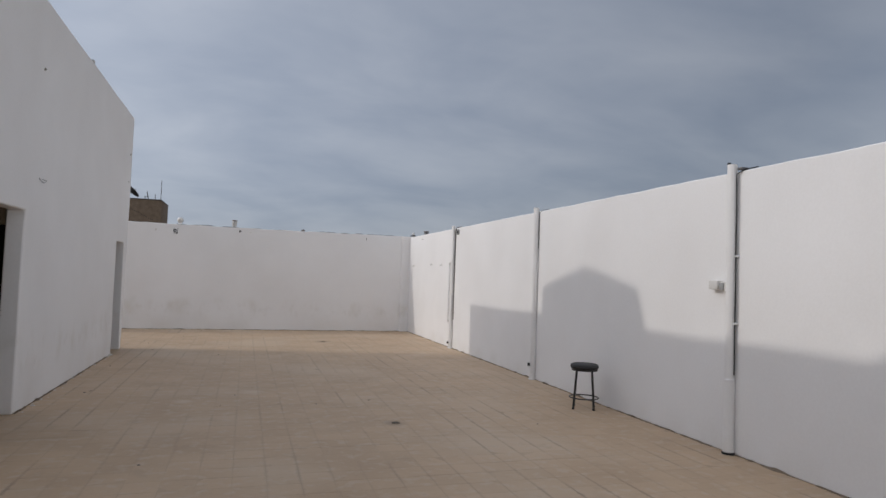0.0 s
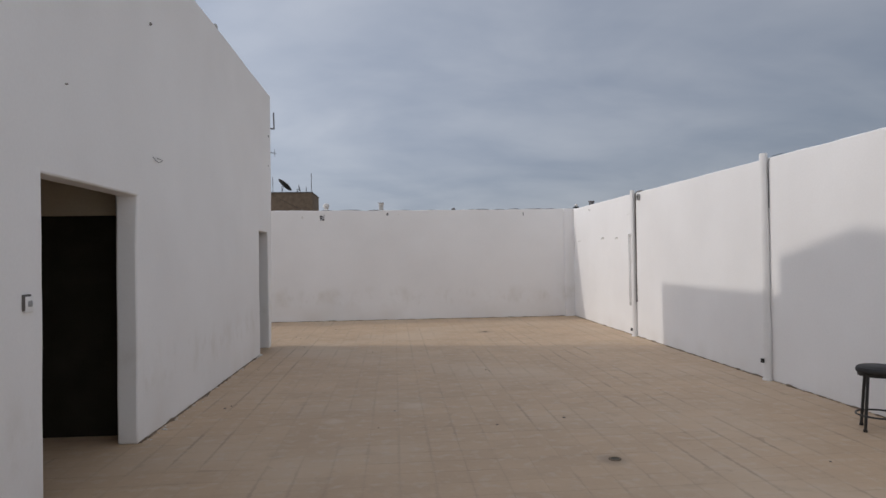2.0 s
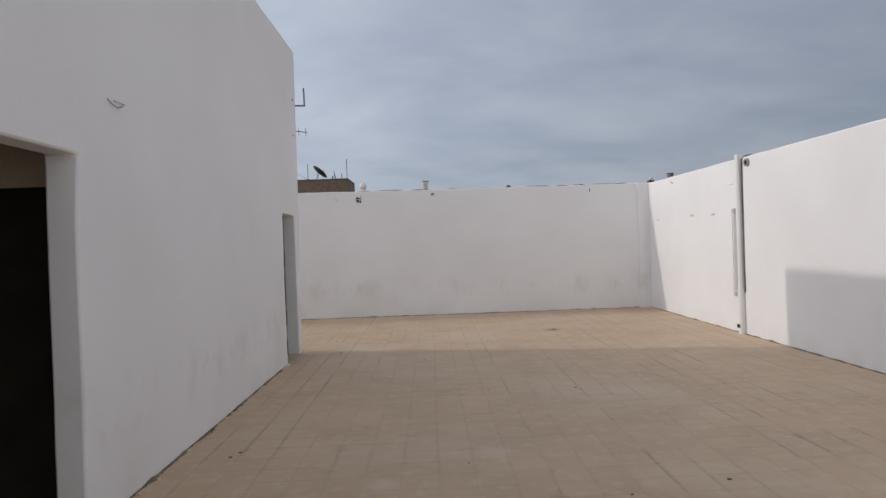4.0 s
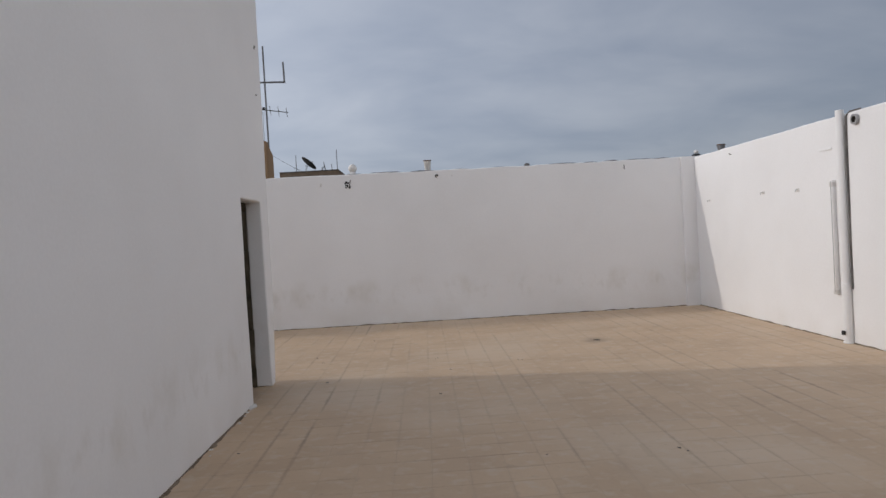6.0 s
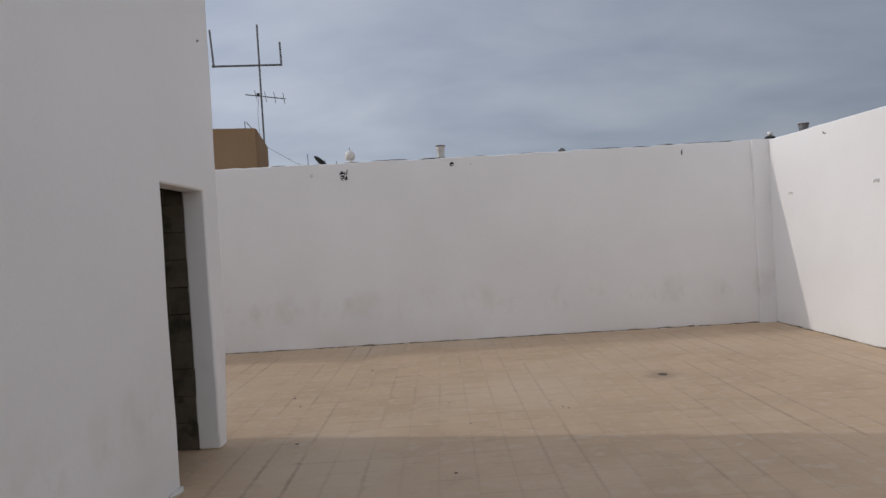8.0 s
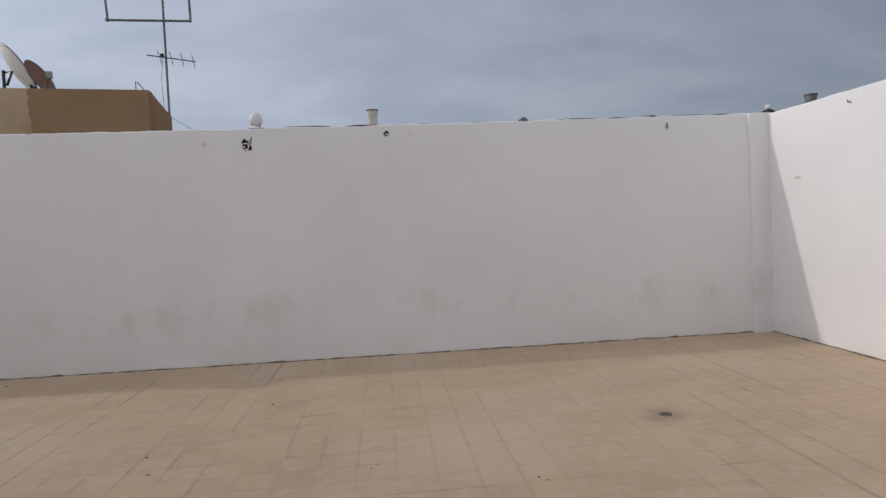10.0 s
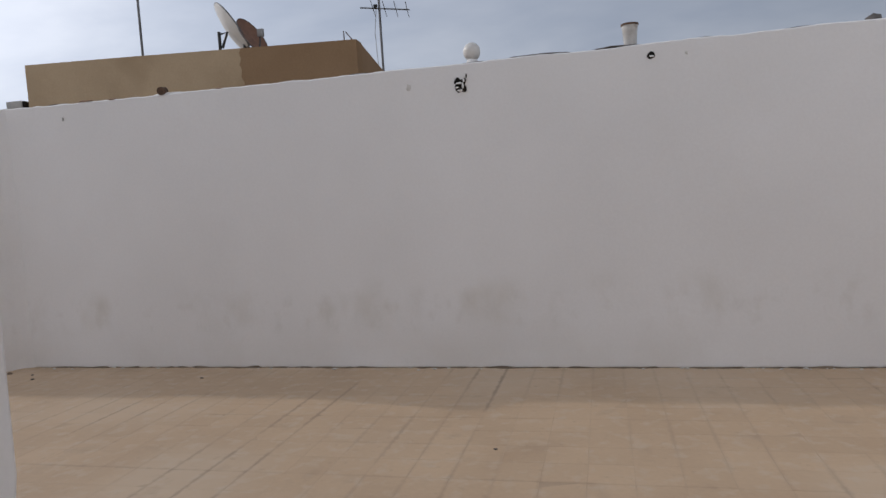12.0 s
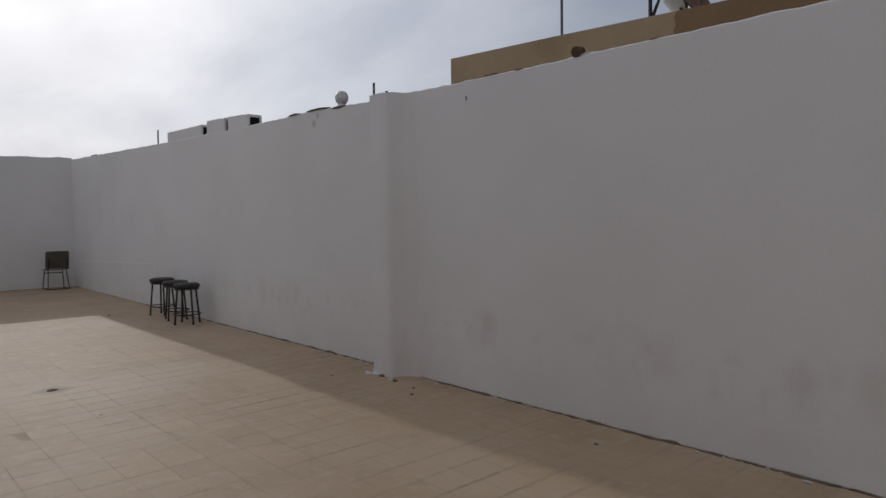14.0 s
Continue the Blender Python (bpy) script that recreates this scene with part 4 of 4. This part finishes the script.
part("plate", box(-0.02, 0.016, -0.034, 0.052, -0.055, 0.036, 0.006), PAINT_PIPE, switch)
part("rocker", box(0.0, 0.026, -0.012, 0.018, -0.022, 0.012, 0.003), GREY_PLASTIC, switch)
single("plaster_lump", lump((0.08, 0.08, 0.09), 2.0, None, (0, 0, 0.03), 0.4), CONCRETE, "small plaster lump on the roof edge of the building", "plaster", at=(XL - 0.05, 10.03, TOP_HOUSE))
chip = thing("threshold_chip", "chipped mortar lump at the doorway foot", "mortar", at=(XL + 0.01, 12.1, 0.0))
part("lump", lump((0.07, 0.18, 0.035), 4.0, None, (0.005, 0, 0.006), 0.4), CHIPPED, chip)

random.seed(8)
spill = thing("plaster_spill", "white plaster lumps spilt round the pilaster foot", "plaster", at=(-6.25, 17.0, 0))
for k in range(6):
    w = random.uniform(0.03, 0.065)
    part("lump", lump((w * 1.5, w, 0.03), k + 0.5, None, (random.uniform(-0.2, 0.26), random.uniform(-0.03, 0.06), 0.004), 0.5), PAINT if k % 3 else CRUST, spill)

# drains
for x, y, _ in DRAINS:
    ob = thing("floor_drain", "small dark round floor drain in a dirty hollow", "drain", "floor drains", at=(x, y, 0.0))
    part("rim", lathe([(0.03, -0.002), (0.046, -0.002), (0.044, 0.005), (0.033, 0.006)], 22), CRUST, ob)
    part("grate", lathe([(0, 0.002), (0.032, 0.002), (0.032, 0.0045), (0, 0.0055)], 22), MORTAR, ob)

# scraps on the floor
random.seed(12)
bits = [(-1.42, 8.61, 0.035), (-1.38, 8.71, 0.03), (0.24, 8.29, 0.022), (0.1, 7.68, 0.024), (1.12, 7.65, 0.032), (1.75, 7.82, 0.034), (1.43, 10.28, 0.022), (-1.24, 12.94, 0.032), (-0.09, 12.17, 0.026), (0.05, 13.21, 0.024), (-0.95, 15.47, 0.03),
        (-3.8, 16.88, 0.036), (-5.55, 16.8, 0.05), (-5.7, 16.95, 0.04), (-0.11, 13.86, 0.02), (-0.08, 13.92, 0.016), (-1.57, 14.36, 0.036), (-1.45, 14.04, 0.026), (0.82, 13.53, 0.028), (0.86, 13.48, 0.018), (1.4, 10.34, 0.03), (0.55, 10.38, 0.022),
        (-1.55, 10.82, 0.022), (-6.77, 14.77, 0.026), (3.24, 6.37, 0.03), (-12.6, 16.4, 0.06), (-0.4, 5.5, 0.03), (0.9, 4.2, 0.03), (-6.6, 16.7, 0.03)]
bm = bmesh.new()
for k, (x, y, s) in enumerate(bits):
    lump((s * random.uniform(0.6, 1.2), s * 0.7, s * 0.3), k, bm, (x, y, s * 0.1), 0.5, 1)
single("floor_scraps", bm, DARK_STONE, "scattered dark crumbs and dry leaf bits on the tiles", "debris", kind="stuff")


def foot_line(name, a, b, out, seed):
    """Crumbled mortar and dirt in the joint between wall and floor."""
    bm = bmesh.new()
    a, b, out = Vector(a), Vector(b), Vector(out)
    n = int((b - a).length / 0.035)
    prev = None
    for i in range(n + 1):
        p = a.lerp(b, i / n)
        k = noise.noise((i * 0.11, seed, 0)) + 0.7 * noise.noise((i * 0.4, seed, 3))
        w = max(0.001, 0.016 + 0.042 * k)
        h = max(0.001, 0.009 + 0.024 * noise.noise((i * 0.17, seed, 7))) if k > -0.2 else 0.001
        row = [bm.verts.new(p - out * 0.012), bm.verts.new(p - out * 0.012 + Vector((0, 0, h))), bm.verts.new(p + out * w * 0.5 + Vector((0, 0, h * 0.8))), bm.verts.new(p + out * w + Vector((0, 0, -0.002)))]
        if prev:
            for j in range(3):
                bm.faces.new((prev[j], prev[j + 1], row[j + 1], row[j]))
        prev = row
    structure(name, bm, CRUST, "crumbled dark mortar along the foot of the wall")


foot_line("trim_1", (XR + 0.003, -2, 0), (XR + 0.003, YN, 0), (-1, 0, 0), 1.0)
foot_line("trim_2", (XR, YN + 0.003, 0), (-6.15, YN + 0.003, 0), (0, -1, 0), 2.0)
foot_line("trim_3", (-6.40, YN + 0.043, 0), (WEST, YN + 0.043, 0), (0, -1, 0), 3.0)
foot_line("trim_4", (XL, DOOR_1[1] + 0.02, 0), (XL, DOOR_2[0], 0), (1, 0, 0), 4.0)
foot_line("trim_5", (XL, -2, 0), (XL, DOOR_1[0] - 0.02, 0), (1, 0, 0), 5.0)

# white crumbs of plaster fallen along the feet of the walls
random.seed(33)
bm = bmesh.new()
for k in range(150):
    s = random.uniform(0.008, 0.028)
    if k < 105:
        x = random.uniform(-12, 4.4)
        y = (YN if x > -5.9 else YN + 0.04) - abs(random.gauss(0.0, 0.03)) - 0.01
        if -6.5 < x < -5.9:
            y = 17.02 - abs(random.gauss(0.0, 0.03))
    else:
        x, y = XL + 0.01 + abs(random.gauss(0, 0.03)), random.choice((random.uniform(1, 6), random.uniform(7.5, 12.2)))
    lump((s * random.uniform(0.8, 2.2), s, s * 0.6), k, bm, (x, y, s * 0.2), 0.5, 1)
single("plaster_crumbs", bm, CHIPPED, "white plaster crumbs fallen along the foot of the walls", "debris", kind="stuff")

# ---- beyond the walls ----
# the house stands at a slight angle to the parapet
HOUSE = pose(-3.43, 20.4, 0, 0, 0, 2.5)
neighbour = tagged(new("neighbour_house"), "tan rendered house with satellite dishes behind the parapet", "house")
neighbour.matrix_basis = HOUSE


def panel(points, depth):
    bm = bmesh.new()
    f = [bm.verts.new((x, 0, z)) for x, z in points]
    b = [bm.verts.new((x, depth, z)) for x, z in points]
    n = len(points)
    bm.faces.new(f)
    bm.faces.new(b[::-1])
    for k in range(n):
        bm.faces.new((f[k], b[k], b[(k + 1) % n], f[(k + 1) % n]))
    return bm


def on_house(x, y, z):
    return tuple(HOUSE @ Vector((x, y, z)))


SEAM = ((-1.66, 3.05), (-1.7, 3.15), (-1.672, 3.24), (-1.715, 3.33), (-1.7, 3.42), (-1.728, 3.5), (-1.7, 3.58), (-1.725, 3.66), (-1.69, 3.723))
part("wall", panel([(-5.22, -3.7), (-1.66, -3.7), *SEAM, (-3.4, 3.785), (-5.22, 3.841)], 0.22), TAN, neighbour, "sunless tan rendered wall")
part("wall", panel([(-1.659, -3.7), (0, -3.7), (0, 3.667), *[(x + 0.001, z) for x, z in reversed(SEAM)]], 0.22), TAN_DARK, neighbour, "darker brown rendered wall")
bm = box(-0.22, -0.002, 0.222, 2.35, -3.7, 3.664)
for v in bm.verts:
    v.co.x -= 0.128 * (v.co.y - 0.222)
soften(part("side_wall", bm, TAN_DARK, neighbour), 0.015)
part("side_wall", box(-5.218, -5.0, 0.222, 2.35, -3.7, 3.83, 0.01), TAN, neighbour)
part("back_wall", box(-4.998, -0.5, 2.13, 2.35, -3.7, 3.62, 0.01), TAN, neighbour)
part("roof", box(-4.998, -0.5, 0.222, 2.128, 3.4, 3.52), CONCRETE, neighbour)
part("annex", box(-6.4, -5.224, 0.02, 2.3, -3.7, 3.19, 0.01), TAN, neighbour)
ac = thing("roof_box", "grey metal box with a dark end on the annex roof", "box", at=on_house(-5.55, 0.24, 3.19), rz=2.5)
part("body", box(-0.16, 0.12, -0.15, 0.15, 0, 0.16, 0.008), CONCRETE, ac)
part("end", box(0.121, 0.17, -0.14, 0.14, 0.01, 0.15, 0.004), HOLE, ac)


def dish(at, r, facing, material, label, arm):
    """A satellite dish: a shallow bowl on a bracket, its receiver on an arm."""
    ob = thing("satellite_dish", label, "satellite dish", "satellite dishes", at=at)
    to = Vector(facing).normalized()
    turn = to.to_track_quat("Z", "Y").to_matrix().to_4x4()
    centre = Vector((0, 0, r * 0.95))
    bowl = [(0, 0)] + [(r * k / 6, 0.16 * r * (k / 6) ** 2) for k in range(1, 7)] + [(r * 1.015, 0.16 * r)] + [(r * k / 6, 0.16 * r * (k / 6) ** 2 - 0.012) for k in range(6, 0, -1)] + [(0, -0.012)]
    reflector = part("reflector", lathe(bowl, 28, at=centre, turn=turn), material, ob)
    lip = [(r * 1.016, 0.16 * r - 0.01), (r * 1.03, 0.16 * r - 0.004), (r * 1.03, 0.16 * r + 0.008), (r * 1.016, 0.16 * r + 0.008), (r * 1.016, 0.16 * r - 0.01)]
    part("rim", lathe(lip, 28, at=centre, turn=turn), GALV, reflector, "dull grey rolled rim")
    foot = centre - to * r * 0.42
    part("post", tube([(foot.x, foot.y, -0.17), (foot.x, foot.y, centre.z * 0.95)], 0.024, 10), BLACK_STEEL, ob)
    part("bracket", tube([(foot.x, foot.y, centre.z * 0.85), tuple(centre - to * 0.03), (foot.x + 0.04, foot.y, centre.z * 0.35)], 0.02, 8), BLACK_STEEL, ob)
    if arm:
        tip = centre + to * r * 0.7 - Vector((0, 0, r * 0.3))
        low = centre - to.cross(Vector((0, 1, 0))).normalized() * r * 0.9
        holder = part("arm", tube([tuple(low), tuple(tip)], 0.012, 6), GALV, ob)
        part("receiver", box(tip.x - 0.04, tip.x + 0.05, tip.y - 0.03, tip.y + 0.03, tip.z - 0.02, tip.z + 0.09, 0.01), GREY_PLASTIC, holder)
    return ob


dish(on_house(-2.02, 0.33, 3.69), 0.4, (0.69, 0.485, 0.55), GLOBE, "large pale satellite dish on the tan house", False)
dish(on_house(-1.68, 0.3, 3.66), 0.285, (0.871, -0.098, 0.48), DISH_BROWN, "small rusty brown satellite dish on the tan house", True)
single("roof_rods", tube([(0, 0, -0.1), (0, 0, 0.14)], 0.008, 6, tube([(0.02, 0.02, 0.13), (0.12, 0.02, 0.0)], 0.008, 6)), RUST, "two thin rusty rods on the house corner", "rod", at=on_house(-0.2, 0.1, 3.68))
single("mast", tube([(0, 0, -0.3), (0, 0, 2.6)], 0.018, 10), GALV, "plain grey antenna pole on the tan house", "pole", at=on_house(-3.3, 0.11, 3.78))

antenna = thing("antenna_mast", "tall grey aerial mast with a fork and a comb aerial", "antenna", at=(-4.05, 23.4, 0))
part("pole", tube([(0, 0, -3.7), (0, 0, 6.58)], 0.022, 10), GALV, antenna)
part("crossbar", tube([(-1.06, 0, 5.68), (0.52, 0, 5.63)], 0.024, 8), GALV, antenna)
part("fork_arm", tube([(-1.05, 0, 5.66), (-1.1, 0, 6.52)], 0.024, 8), GALV, antenna)
part("fork_arm", tube([(0.51, 0, 5.61), (0.5, 0, 6.15)], 0.024, 8), GALV, antenna)
part("elbow", lump((0.08, 0.07, 0.09), 2.0, None, (-1.06, 0, 5.69), 0.2), GALV, antenna)
part("boom", tube([(-0.36, 0, 4.99), (0.56, 0, 4.84)], 0.012, 6), GALV, antenna)
for x in (-0.12, 0.1, 0.31, 0.52):
    part("element", tube([(x + 0.03, -0.2, 5.07 - 0.163 * (x + 0.36)), (x - 0.03, 0.2, 4.91 - 0.163 * (x + 0.36))], 0.007, 6), GALV, antenna)
part("junction_box", box(-0.09, -0.03, -0.06, -0.01, 4.93, 5.0, 0.006), BLACK_RUBBER, antenna)
part("cable", tube([(-0.05, -0.03, 4.94), (-0.1, -0.03, 4.5), (-0.08, -0.03, 4.0), (-0.02, -0.02, 3.4)], 0.006, 6), GREY_PLASTIC, antenna)
single("guy_wire", tube([on_house(-0.27, 2.3, 3.64), on_house(0.3, 2.2, 3.28), on_house(0.95, 2.1, 2.95)], 0.004, 6), BLACK_RUBBER, "thin sagging cable from the house corner", "cable")

far = thing("far_building", "low brown brick building far off with dark dishes", "building", at=(-9.2, 60, 0))
part("wall", box(-2.4, 2.37, 0, 5, -3.7, 7.15, 0.05), FAR_BROWN, far)
part("roof_edge", box(-2.42, 2.39, -0.04, 5.04, 7.155, 7.23, 0.02), DARK_STONE, far)
dish((-9.4, 61, 7.2), 0.72, (0.6, 0.28, 0.72), BLACK_RUBBER, "dark satellite dish on the far brown building", True)
dish((-8.1, 61, 7.2), 0.42, (0.95, 0.1, 0.2), BLACK_RUBBER, "narrow dark satellite dish on the far brown building", False)
for x, h in ((-10.3, 1.4), (-6.95, 1.7), (-7.4, 0.5)):
    single("mast", tube([(0, 0, -0.1), (0, 0, h)], 0.03, 6), GALV, "thin pole on the far brown building", "pole", "poles far off", at=(x, 60.5, 7.2))

# ---- pieces of walls and floor ----
# blocks of the store's rough wall
random.seed(3)
bm = bmesh.new()
box(-0.149, 0.149, -0.012, 0.012, -0.0985, 0.0985, 0.004, bm, 1)
block_mesh = bpy.data.meshes.new("block")
bm.to_mesh(block_mesh)
bm.free()
block_mesh.materials.append(BLOCK)
half_mesh = block_mesh.copy()
half_mesh.name = "half_block"
for v in half_mesh.vertices:
    v.co.x *= 0.48
for row in range(10):
    if row % 2:
        ob = new("half_block", half_mesh)
        ob.matrix_basis = pose(XL - 0.23, 12.968 + random.uniform(-0.004, 0.003), 0.1 + 0.2 * row)
        ob.parent = block_wall
    for col in range(4):
        ob = new("block", block_mesh)
        ob.matrix_basis = pose(XL - 0.3 - 0.303 * col - (0.15 if row % 2 else 0), 12.968 + random.uniform(-0.006, 0.004), 0.1 + 0.2 * row, 0, random.uniform(-1, 1), random.uniform(-1.5, 1.5))
        ob.parent = block_wall

# floor tiles: rows lie a touch askew to the walls
T, X0, Y0, SKEW = TILE_SIZE, TILE_X, TILE_Y, TILE_SKEW
random.seed(21)


def tile_mesh(shape):
    """A clay tile with chamfered, slightly worn edges; its top lies at z = 0."""
    a, b, c = T / 2 - 0.002, T / 2 - 0.0014, 0.0006
    verts, faces = [], []
    for z, e in ((-0.02, 0), (-0.0004, 0), (0.0, c)):
        for k, (sx, sy) in enumerate(((-1, -1), (-0.2, -1), (1, -1), (1, 0.1), (1, 1), (0.25, 1), (-1, 1), (-1, -0.15))):
            verts.append((sx * (a - e) + shape[k][0], sy * (b - e) + shape[k][1] + SKEW * sx * (a - e), z))
    for r in (0, 8):
        for k in range(8):
            j = (k + 1) % 8
            faces.append((r + k, r + j, r + 8 + j, r + 8 + k))
    faces.append(tuple(range(16, 24)))
    return verts, faces


def jitter():
    return [(random.uniform(-0.0024, 0.0024), random.uniform(-0.0015, 0.0015)) for _ in range(8)]


tile_meshes = []
for _ in range(12):
    me = bpy.data.meshes.new("tile")
    me.from_pydata(*[list(x) if i else x for i, x in enumerate((tile_mesh(jitter())[0], [], tile_mesh([(0, 0)] * 8)[1]))])
    me.materials.append(TILE)
    tile_meshes.append(me)

rest_v, rest_f = [], []
for i in range(-84, 19):
    for j in range(-90, 13):
        x = X0 + (i + 0.5) * T
        y = Y0 + (j + 0.5) * T + SKEW * (x - X0)
        if not (WEST - 0.1 < x < XR + 0.1 and SOUTH - 0.05 < y < YN + 0.12):
            continue
        if x < XL + 0.02 and y < YB - 0.13 and not (XL - 0.9 < x and (5.0 < y < 7.7 or 12.05 < y)):
            continue
        tip = pose(x, y, random.uniform(-0.0001, 0.0004), random.gauss(0, 0.07), random.gauss(0, 0.07), random.gauss(0, 0.25))
        if -1.2 < x < 1.35 and 9.4 < y < 15.3:
            ob = new("tile", random.choice(tile_meshes))
            ob.matrix_basis = tip
            ob.parent = floor
        else:
            vs, fs = tile_mesh(jitter())
            n = len(rest_v)
            rest_v += [tuple(tip @ Vector(v)) for v in vs]
            rest_f += [tuple(n + k for k in f) for f in fs]
me = bpy.data.meshes.new("tile_field")
me.from_pydata(rest_v, [], rest_f)
me.materials.append(TILE_REST)
field = new("tile_field", me)
field.parent = floor
tagged(field, "further tiles of the terrace floor", kind="stuff")
